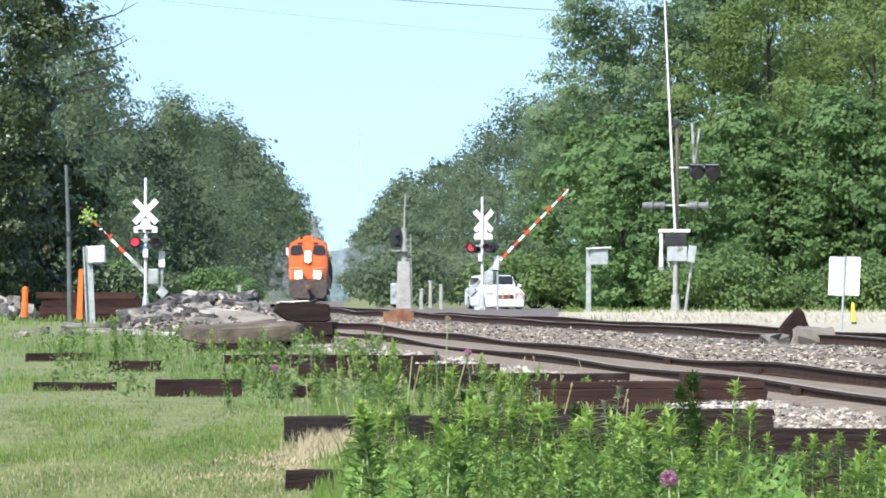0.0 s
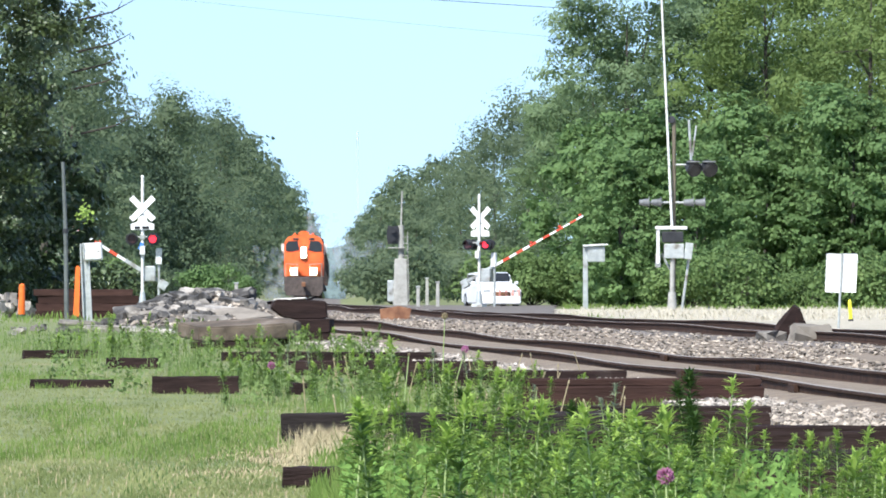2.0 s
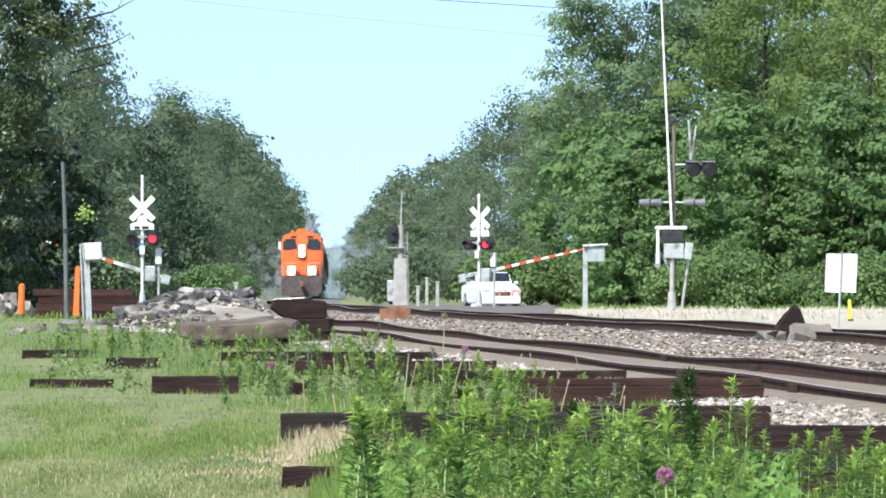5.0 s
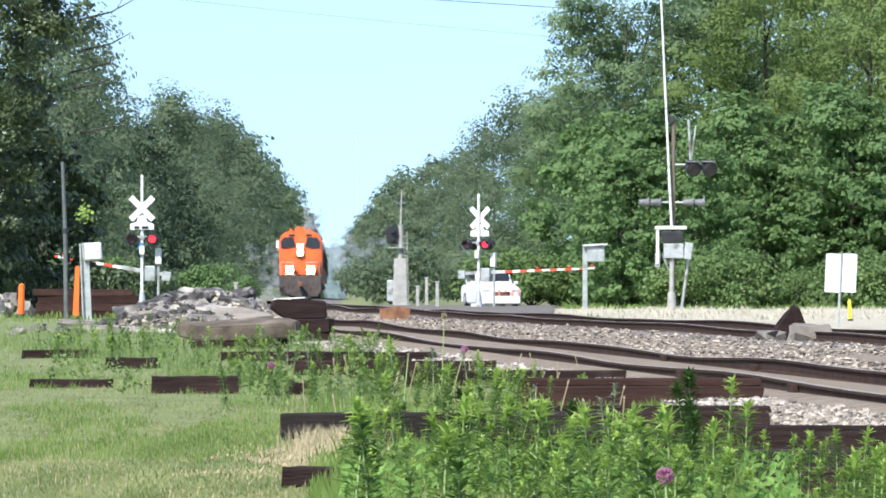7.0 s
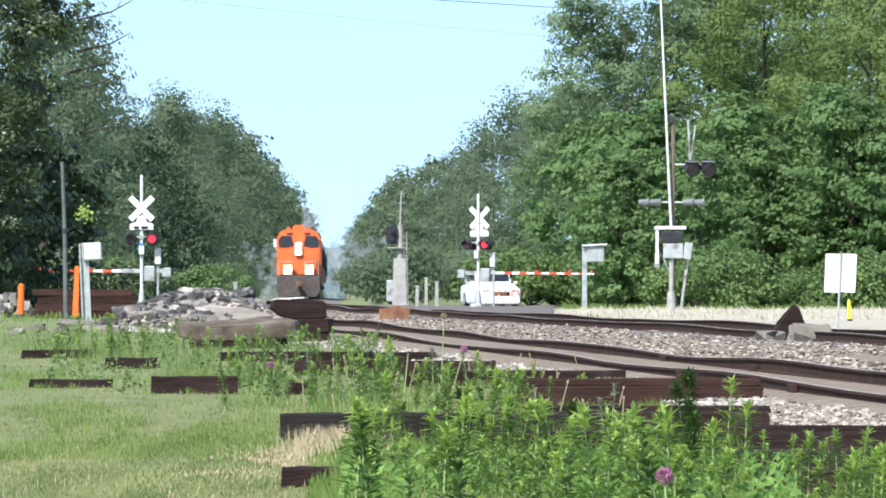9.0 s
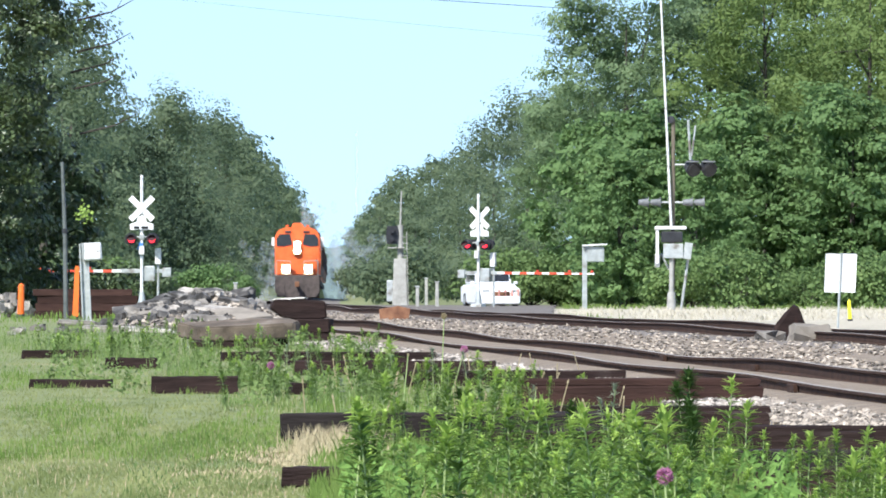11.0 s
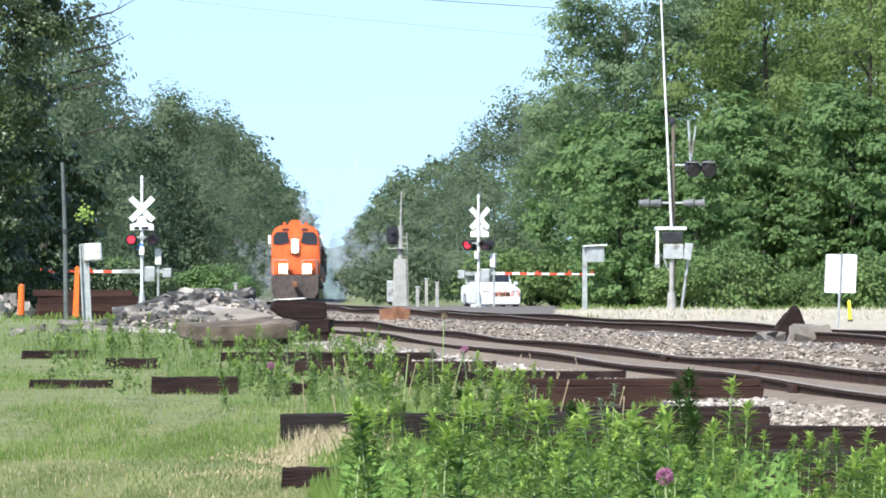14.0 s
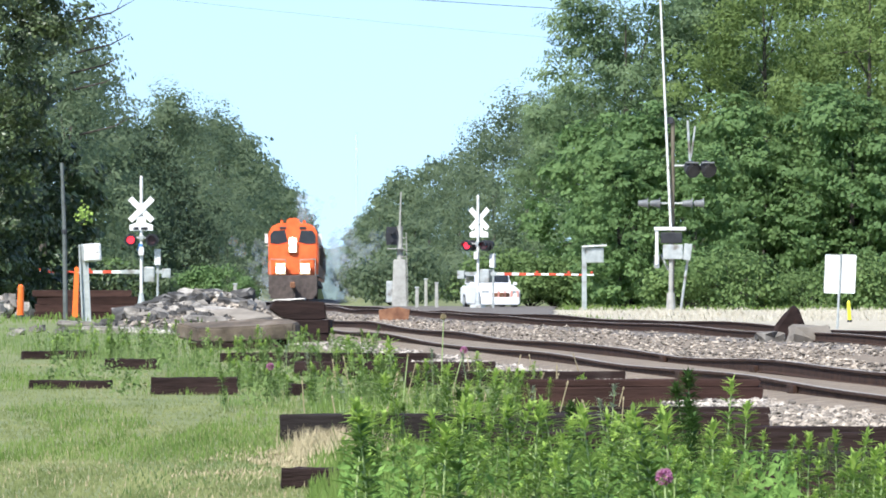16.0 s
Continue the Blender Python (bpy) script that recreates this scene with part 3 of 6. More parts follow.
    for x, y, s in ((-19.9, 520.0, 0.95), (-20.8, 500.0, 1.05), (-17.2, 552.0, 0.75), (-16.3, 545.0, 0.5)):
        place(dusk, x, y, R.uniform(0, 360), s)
    thin = [tree("woodland_tree", main_x(1020) - 7.2, 1020.0, 14.6, 4.4, 0.36, 4300, M_LEAF_HAZED, "full-crowned woodland tree far along the railway", 34, 0.03, 30, "trees along the line", bough=(0.26, 0.46), per=14, wild=0.05, fold=0.04, ruffle=0.3, fill=0.3, core=0.75),
            tree("woodland_tree", main_x(1000) + 10.4, 1000.0, 13.8, 4.4, 0.36, 4300, M_LEAF_HAZED, "full-crowned woodland tree far along the railway", 35, 0.03, 30, "trees along the line", bough=(0.26, 0.46), per=14, wild=0.05, fold=0.04, ruffle=0.3, fill=0.3, core=0.75)]

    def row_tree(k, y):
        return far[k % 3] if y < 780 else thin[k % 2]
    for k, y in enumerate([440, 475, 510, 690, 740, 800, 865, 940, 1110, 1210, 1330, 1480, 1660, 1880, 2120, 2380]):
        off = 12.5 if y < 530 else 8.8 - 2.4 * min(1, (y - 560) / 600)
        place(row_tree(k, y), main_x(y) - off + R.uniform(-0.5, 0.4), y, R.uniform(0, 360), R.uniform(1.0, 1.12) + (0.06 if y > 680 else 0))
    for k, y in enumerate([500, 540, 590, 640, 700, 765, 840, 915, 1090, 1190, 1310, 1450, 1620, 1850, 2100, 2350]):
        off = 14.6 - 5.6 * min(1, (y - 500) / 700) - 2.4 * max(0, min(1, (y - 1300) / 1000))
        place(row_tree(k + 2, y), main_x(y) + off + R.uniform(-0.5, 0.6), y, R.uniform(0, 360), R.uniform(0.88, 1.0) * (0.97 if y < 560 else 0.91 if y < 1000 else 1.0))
    # shrubs at the feet of the woods
    a = shrub(5.2, 395.0, 2.6, 2.2, 0.165, 2600, M_BUSH, 41)
    b = shrub(8.4, 385.0, 2.2, 2.0, 0.165, 2600, M_BUSH, 42)
    for k in range(16):
        place((a, b)[k % 2], 3.0 + k * 1.5 + R.uniform(-0.5, 0.5), (398 if k < 5 else 362 - k * 1.0) + R.uniform(-5, 5), R.uniform(0, 360), R.uniform(0.7, 1.25))
    low = shrub(main_x(470) + 6.5, 470.0, 3.0, 2.2, 0.2, 1600, M_LEAF_HAZED, 43, "shrub beside the line, leaf colour paled for haze")
    # oak leaf tone here puts the tree shadow into the shrubs' colour
    c = shrub(-16.0, 350.0, 2.4, 2.2, 0.24, 2200, M_LEAF_NEAR, 44, "shrub under the oaks, shade put into its colour")
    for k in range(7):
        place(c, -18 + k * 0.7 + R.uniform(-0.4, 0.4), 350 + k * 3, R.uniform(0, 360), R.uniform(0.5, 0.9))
    bright = shrub(-12.3, 445.0, 2.3, 1.9, 0.18, 2400, M_LEAF_R, 45, "bright green shrub in front of the dark wood")
    place(bright, -10.9, 452.0, 80, 0.7)
    for k in range(9):
        place(low, -21 + k * 1.1 + R.uniform(-0.4, 0.4), 430 + k * 12, R.uniform(0, 360), R.uniform(0.6, 1.1))
    for k, y in enumerate(range(430, 900, 70)):
        place((a, b)[k % 2], main_x(y) + 11.0 + R.uniform(-0.6, 0.6), y, R.uniform(0, 360), R.uniform(0.7, 1.1))
        place((a, b)[k % 2], main_x(y) - 8.6 + R.uniform(-0.6, 0.4), y, R.uniform(0, 360), R.uniform(0.6, 1.1))
    for k in range(26):
        y = 440 * 1.055 ** k
        place(low, main_x(y) + (6.0 if y < 520 else 4.9) + R.uniform(-0.4, 0.4), y, R.uniform(0, 360), R.uniform(0.8, 1.3))
        if k % 2 and y < 900:
            place(low, main_x(y) + 9.6 + R.uniform(-0.6, 0.6), y + 9, R.uniform(0, 360), R.uniform(0.9, 1.4))
            place(low, main_x(y) - 8.0 + R.uniform(-0.3, 0.3), y + 9, R.uniform(0, 360), R.uniform(0.7, 1.1))
    # the far end of the cutting: a glowing slab whose colour paints the haze
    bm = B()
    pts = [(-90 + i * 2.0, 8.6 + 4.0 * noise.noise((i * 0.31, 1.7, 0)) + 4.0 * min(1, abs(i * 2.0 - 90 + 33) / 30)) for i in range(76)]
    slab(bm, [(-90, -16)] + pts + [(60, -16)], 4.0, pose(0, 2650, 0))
    tagged(part("backdrop", bm, M_HAZE), "far woods where the line vanishes, haze painted as glow", "backdrop", kind="structure")


# ---- the train ----
def lamp_unit(bm_case, bm_lens, x, y, z, r):
    rod(bm_case, (x, y - 0.06, z), (x, y + 0.2, z), r * 1.2, r, 16)
    rod(bm_lens, (x, y - 0.09, z), (x, y - 0.05, z), r, r, 16)


TALL = 1.055


def locomotive(label):
    """Origin on the rails below the front coupler; it faces -y."""
    top = thing("locomotive", 0, 0, 0, label, "locomotive", "locomotives")
    part("underframe", box(box(B(), 0, 11.2, 1.28, 2.9, 21.6, 0.34, 0.03), 0, 11.0, 0.85, 2.2, 5.2, 0.75, 0.12), M_UNDER, top, "black grimy frame and fuel tank")
    bm = B()
    slab(bm, [(-1.5, 1.42), (1.5, 1.42), (1.5, 0.4), (1.25, 0.05), (-1.25, 0.05), (-1.5, 0.4)], 0.10, pose(0, 0.42, 0))
    for sx in (-1, 1):
        slab(bm, [(0, 0.9), (1.3 * sx, 0.9), (1.42 * sx, 0.08), (0, 0.05)], 0.06, pose(0, 0.22, 0, 0, 0, 12 * sx))
        for k in range(4):
            box(bm, sx * 1.36, 0.75, 0.4 + 0.27 * k, 0.3, 0.4, 0.05)
    part("pilot", bm, M_UNDER, top, "black snow plough and steps")
    bm = B()
    rod(bm, (0, -0.35, 0.88), (0, 0.4, 0.88), 0.13)
    box(bm, 0, -0.4, 0.88, 0.32, 0.3, 0.34, 0.05)
    part("coupler", bm, M_RUST, top)
    # wide nose, chamfered, then the cab over it
    bm = B()
    slab(bm, [(-1.32, 1.45), (1.32, 1.45), (1.32, 2.6), (1.0, 3.12), (0.55, 3.3), (-0.55, 3.3), (-1.0, 3.12), (-1.32, 2.6)], 2.0, pose(0, 2.0, 0))
    bmesh.ops.bevel(bm, geom=bm.edges[:], offset=0.08, segments=2, affect="EDGES")
    part("nose", bm, M_ORANGE, top, "orange painted wide nose")
    part("nose_door", box(B(), 0.75, 0.985, 2.1, 0.6, 0.05, 1.1, 0.02), M_ORANGE, top)
    bm = B()
    slab(bm, [(-1.52, 1.45), (1.52, 1.45), (1.52, 3.95), (1.3, 4.35), (0.8, 4.54), (-0.8, 4.54), (-1.3, 4.35), (-1.52, 3.95)], 3.2, pose(0, 4.5, 0))
    bmesh.ops.bevel(bm, geom=bm.edges[:], offset=0.06, segments=2, affect="EDGES")
    part("cab", bm, M_ORANGE, top, "orange painted cab")
    for sx in (-1, 1):
        bm = B()
        slab(bm, [(0.34 * sx, 3.42), (0.5 * sx, 4.1), (1.22 * sx, 4.08), (1.42 * sx, 3.8), (1.40 * sx, 3.34), (0.9 * sx, 3.3)], 0.05, pose(0, 2.88, 0))
        part("windshield", bm, M_GLASS, top, "dark cab windscreen")
        part("number_board", box(B(), sx * 0.62, 2.9, 4.24, 0.42, 0.1, 0.14, 0.03), M_DARK, top, "dark number board with unreadable bars")
        bm = B()
        for yy in (3.4, 4.6):
            box(bm, sx * 1.53, yy + 0.3, 3.55, 0.04, 0.85, 0.62, 0.01)
        part("side_window", bm, M_GLASS, top)
        bm = B()
        box(bm, sx * 1.66, 3.4, 3.62, 0.2, 0.06, 0.55, 0.02)
        rod(bm, (sx * 1.5, 3.4, 3.2), (sx * 1.7, 3.4, 3.2), 0.02)
        part("wind_deflector", bm, M_WORN_WHITE, top, "pale wind deflector beside the cab")
        bm = B()
        for k in range(12):
            rod(bm, (sx * 1.46, 6.3 + k * 1.35, 1.45), (sx * 1.46, 6.3 + k * 1.35, 2.45), 0.022, sides=6)
        rod(bm, (sx * 1.46, 6.3, 2.45), (sx * 1.46, 21.2, 2.45), 0.022, sides=6)
        part("handrail", bm, M_WORN_WHITE, top)
        bm = B()
        rod(bm, (sx * 1.4, 0.5, 0.5), (sx * 1.4, 0.5, 2.4), 0.025, sides=6)
        rod(bm, (sx * 0.45, 0.45, 2.35), (sx * 1.4, 0.5, 2.4), 0.025, sides=6)
        rod(bm, (sx * 0.45, 0.45, 1.4), (sx * 0.45, 0.45, 2.35), 0.025, sides=6)
        part("front_railing", bm, M_SIGNAL, top, "pale front handrail")
    bm = B()
    slab(bm, [(-0.42, 4.45), (0.42, 4.45), (0.38, 4.72), (0.2, 4.83), (-0.2, 4.83), (-0.38, 4.72)], 0.7, pose(0, 4.0, 0))
    rod(bm, (-0.7, 4.2, 4.45), (-0.7, 4.2, 4.7), 0.09)
    rod(bm, (0.7, 4.2, 4.45), (0.7, 4.2, 4.7), 0.09)
    part("roof_unit", bm, M_ORANGE, top, "orange hump and stubs on the cab roof")
    # lamps: twin headlamps on the nose, two ditch lamps on the deck
    case, lens = B(), B()
    box(case, 0, 0.95, 3.24, 0.56, 0.2, 0.95, 0.05)
    for z in (3.03, 3.43):
        lamp_unit(case, lens, 0, 0.82, z, 0.22)
    head = part("headlamp", case, M_BLACK, top, "twin headlamp housing")
    part("lens", lens, M_HEAD, head, "bright lit headlamp lenses")
    # added plate: its warm glow stands for the headlamps' glare
    part("reflector", box(B(), 0, 0.84, 3.23, 0.5, 0.05, 0.86, 0.02), M_GLARE, head, "lit reflector plate")
    for sx in (-1, 1):
        case, lens = B(), B()
        box(case, sx * 0.76, 0.62, 1.84, 0.62, 0.3, 0.66, 0.06)
        lamp_unit(case, lens, sx * 0.76, 0.46, 1.84, 0.28)
        d = part("ditch_lamp", case, M_BLACK, top, "ditch lamp housing")
        part("lens", lens, M_HEAD, d, "bright lit ditch lamp lens")
        part("reflector", box(B(), sx * 0.76, 0.455, 1.84, 0.6, 0.03, 0.64, 0.01), M_GLARE, d, "lit reflector plate")
    # hood, radiator, trucks; dark hood and radiator carry the flank's shade in their colour
    bm = B()
    slab(bm, [(-1.0, 1.45), (1.0, 1.45), (1.0, 4.1), (0.8, 4.32), (-0.8, 4.32), (-1.0, 4.1)], 11.2, pose(0, 11.7, 0))
    for k in range(9):
        for sx in (-1, 1):
            box(bm, sx * 1.01, 6.9 + k * 1.2, 2.6, 0.04, 1.05, 1.9, 0.01)
    part("hood", bm, M_DARK, top, "engine hood with doors, shade put into its colour")
    bm = B()
    slab(bm, [(-1.0, 1.45), (1.0, 1.45), (1.0, 2.9), (1.5, 3.3), (1.5, 4.25), (1.2, 4.45), (-1.2, 4.45), (-1.5, 4.25), (-1.5, 3.3), (-1.0, 2.9)], 4.4, pose(0, 19.4, 0))
    part("radiator", bm, M_DARK, top, "flared radiator section")
    for yy in (3.6, 5.4, 7.2, 15.2, 17.0, 18.8):
        bm = B()
        for sx in (-1, 1):
            rod(bm, (sx * 0.66, yy, 0.52), (sx * 0.82, yy, 0.52), 0.52, 0.55, 20)
        rod(bm, (-0.8, yy, 0.52), (0.8, yy, 0.52), 0.1)
        part("wheelset", bm, M_RUST, top)
    for yy in (5.4, 17.0):
        bm = B()
        for sx in (-1, 1):
            box(bm, sx * 1.05, yy, 0.68, 0.16, 5.0, 0.34, 0.05)
        part("truck_frame", bm, M_UNDER, top)
    for ob in top.children_recursive:
        ob.data.transform(Matrix.Diagonal((1, 1, TALL, 1)))
    return top


def hopper(label):
    """A covered hopper wagon; origin on the rails at its front coupler."""
    top = thing("hopper_wagon", 0, 0, 0, label, "railway wagon", "wagons of the train")
    bm = B()
    slab(bm, [(-1.45, 1.5), (1.45, 1.5), (1.55, 2.4), (1.55, 3.9), (1.2, 4.4), (-1.2, 4.4), (-1.55, 3.9), (-1.55, 2.4)], 13.6, pose(0, 7.9, 0))
    for k in range(11):
        for sx in (-1, 1):
            box(bm, sx * 1.57, 1.6 + k * 1.26, 3.1, 0.06, 0.1, 1.6)
    part("body", bm, M_CAR, top)
    part("frame", box(B(), 0, 7.9, 1.1, 2.6, 15.2, 0.4, 0.03), M_UNDER, top)
    bm = B()
    for k in range(3):
        box(bm, 0, 4.0 + k * 3.9, 0.85, 1.8, 2.4, 1.0, 0, (180, 0, 0), (0.4, 0.4))
    part("hopper_chutes", bm, M_CAR, top)
    for yy in (1.6, 3.3, 12.5, 14.2):
        bm = B()
        for sx in (-1, 1):
            rod(bm, (sx * 0.66, yy, 0.44), (sx * 0.82, yy, 0.44), 0.44, 0.46, 16)
        rod(bm, (-0.8, yy, 0.44), (0.8, yy, 0.44), 0.09)
        part("wheelset", bm, M_RUST, top)
    return top


TRAIN = []


def dust(count, x, y, z, size, seed, label, material, rise):
    """A thin cloud of see-through flakes: ranges across, along and up; rise thins it upwards."""
    rng = np.random.default_rng(seed)
    side = np.abs(rng.normal(0, 0.5, count)).clip(0, 1.6)
    up = rng.random(count) ** rise
    pos = np.stack([x[0] + (x[1] - x[0]) * side, rng.uniform(*y, count), z[0] + (z[1] - z[0]) * up], 1)
    v, f = leaves(rng, pos, rng.normal(size=(count, 3)) * 0.3 + np.array([0, -1, 0]), size * rng.uniform(0.6, 1.4, count), 0.5, 0.1)
    return tagged(raw("dust_cloud", v, f, material), label, "dust", kind="stuff")


def build_dust():
    for cloud in (dust(190, (2.0, 6.8), (10, 120), (-0.8, 4.6), 0.8, 81, "thin grey dust drifting along the train's flank", M_DUST, 1.2),
                  dust(95, (-1.7, -4.6), (16, 80), (-0.6, 3.8), 0.7, 82, "thin grey dust stirred up beside the wheels", M_DUST, 1.4),
                  dust(80, (0.2, 1.9), (8, 40), (4.7, 6.8), 0.45, 83, "thin exhaust smoke over the locomotive", M_DUST, 1.3)):
        TRAIN.append((cloud, 0.0))


def build_train():
    first = locomotive("orange diesel locomotive with lit headlamps on the main track")
    second = copy_thing(first, pose(0, 0, 0))
    tagged(second, "second orange diesel locomotive coupled behind the first")
    for ob in second.children_recursive:
        if ob.name.startswith(("lens", "reflector")):
            ob.data = ob.data.copy()
            ob.data.materials[0] = M_GLASS
            tagged(ob, "unlit lamp lens")
    TRAIN.append((first, 0.0))
    TRAIN.append((second, 22.9))
    car = hopper("dark brown covered hopper wagon behind the locomotives")
    TRAIN.append((car, 46.0))
    for k in range(1, 14):
        TRAIN.append((copy_thing(car, pose(0, 0, 0)), 46.0 + 16.2 * k))


# ---- crossing signals ----
ARMS = []


OFF_FLAPS = []


def flasher(top, x, z, sy, lens_mat, y0=0.0, side=1):
    """One red flasher: backplate, hood, lens, and an added shutter standing in for the lamp going dark. sy: which way
    it faces along y; y0: how far it stands off the arm; side: which of the pair.
    """
    bm = B()
    rod(bm, (x, y0, z), (x, y0 + sy * 0.04, z), 0.24, 0.24, 20)
    rod(bm, (x, y0 - sy * 0.14, z), (x, y0, z), 0.12, 0.16, 14)
    arc = [math.pi * k / 10 for k in range(11)]
    slab(bm, [(0.185 * math.cos(a), 0.185 * math.sin(a)) for a in arc] + [(0.165 * math.cos(a), 0.165 * math.sin(a)) for a in arc[::-1]], 0.26, pose(x, y0 + sy * 0.14, z))
    lamp = part("flasher", bm, M_BLACK, top, "black round flasher with a hood")
    bm = B()
    rod(bm, (x, y0 + sy * 0.03, z), (x, y0 + sy * 0.055, z), 0.15, 0.14, 18)
    part("lens", bm, lens_mat, lamp, "red glowing flasher lens")
    flap = part("shutter", rod(B(), (0, -0.006, -0.16), (0, 0.006, -0.16), 0.158, 0.158, 18), M_LENS_OFF, lamp, "added dark red flap that stands for the unlit lens")
    OFF_FLAPS.append((flap, x, y0 + sy * 0.075, z + 0.155, sy, side))


def crossing_signal(x, y, turn, arm_side, arm_len, back, high, label):
    z0 = ground_z(y)
    top = thing("crossing_signal", x, y, z0, label, "crossing signal", "gated crossing signals", turn)
    f = -1 if not back else 1
    bm = B()
    rod(bm, (0, 0, 0.1), (0, 0, high), 0.062, 0.058, 12)
    rod(bm, (0, 0, high), (0, 0, high + 0.1), 0.075, 0.03, 12)
    part("mast", bm, M_WORN_WHITE, top, "white painted round mast")
    bm = B()
    box(bm, 0, 0, 0.05, 0.6, 0.6, 0.3, 0.02, taper=(0.8, 0.8))
    rod(bm, (0, 0, 0.2), (0, 0, 0.75), 0.16, 0.09, 12)
    part("base", bm, M_GALV, top)
    for k, ang in enumerate((45, -45)):
        bm = B()
        box(bm, 0, f * (0.10 + 0.03 * k), 3.95, 1.22, 0.02, 0.23, 0.006, (0, ang, 0))
        part("crossbuck_blade", bm, M_WHITE, top, "white crossbuck blade")
    bm = B()
    slab(bm, [(-0.45, -0.24), (0.45, -0.24), (0.45, -0.02), (0.2, 0.06), (0.14, 0.3), (-0.14, 0.3), (-0.2, 0.06), (-0.45, -0.02)], 0.02, pose(0, f * 0.10, 3.38))
    part("track_count_sign", bm, M_WHITE, top, "small white sign with unreadable bars")
    bm = B()
    box(bm, -0.2, f * 0.125, 3.22, 0.2, 0.012, 0.1)
    box(bm, 0.12, f * 0.125, 3.22, 0.26, 0.012, 0.1)
    part("sign_bar", bm, M_BLACK, top)
    bm = B()
    rod(bm, (-0.42, 0, 2.86), (0.42, 0, 2.86), 0.035)
    box(bm, 0, 0, 2.86, 0.18, 0.18, 0.2, 0.02)
    part("cross_arm", bm, M_GALV, top)
    for sx in (-1, 1):
        flasher(top, sx * 0.40, 2.78, f, M_REDLAMP, f * 0.2, sx)
        flasher(top, sx * 0.43, 2.78, -f, M_REDLAMP, -f * 0.2, sx)
    bm = B()
    box(bm, 0.22, 0.26, 1.45, 0.56, 0.42, 0.6, 0.05)
    rod(bm, (0.62, 0.26, 0.0), (0.62, 0.26, 2.1), 0.05)
    part("gate_mechanism", bm, M_GALV, top, "grey gate motor case")
    part("relay_box", box(B(), 0.62, 0.2, 2.12, 0.24, 0.18, 0.62, 0.03), M_WORN_WHITE, top)
    if not back:
        part("tag", box(B(), -0.06, -0.1, 2.5, 0.16, 0.03, 0.28, 0.01, (0, 20, 0)), M_BLUE, top, "blue cloth tag")
    part("junction_box", box(B(), 0.0, -0.14, 2.35, 0.2, 0.14, 0.34, 0.02), M_WORN_WHITE, top)
    # the arm swings about the mechanism
    piv = new("gate_arm")
    piv.parent = top
    tagged(piv, "striped red and white gate arm")
    a = arm_side
    bm = B()
    box(bm, -a * 0.5, 0.26, 0, 1.0, 0.06, 0.14, 0.01)
    box(bm, -a * 0.95, 0.26, -0.05, 0.34, 0.22, 0.36, 0.03)
    box(bm, a * 0.35, 0.26, 0, 0.9, 0.08, 0.16, 0.02)
    part("counterweight", bm, M_GALV, piv)
    n = int(arm_len / 0.41)
    for k in range(n):
        x0 = 0.8 + (arm_len - 0.8) * k / n
        w = (arm_len - 0.8) / n
        bm = B()
        box(bm, a * (x0 + w / 2), 0.26, 0, w, 0.045, 0.115 - 0.05 * k / n, 0.006)
        part("stripe", bm, M_RED if k % 2 else M_WHITE, piv)
    for k in (0.5, 0.78, 0.98):
        part("arm_lamp", rod(B(), (a * arm_len * k, 0.2, 0.1), (a * arm_len * k, 0.32, 0.1), 0.05), M_RED, piv)
    ARMS.append((piv, a))
    return top


def build_crossing():
    crossing_signal(-11.56, 325.2, 0, -1, 4.0, False, 5.15, "white crossing signal with crossbuck, flashers and falling gate")
    crossing_signal(1.58, 369.4, -28, 1, 5.55, True, 4.9, "crossing signal seen from behind with flashers and falling gate")


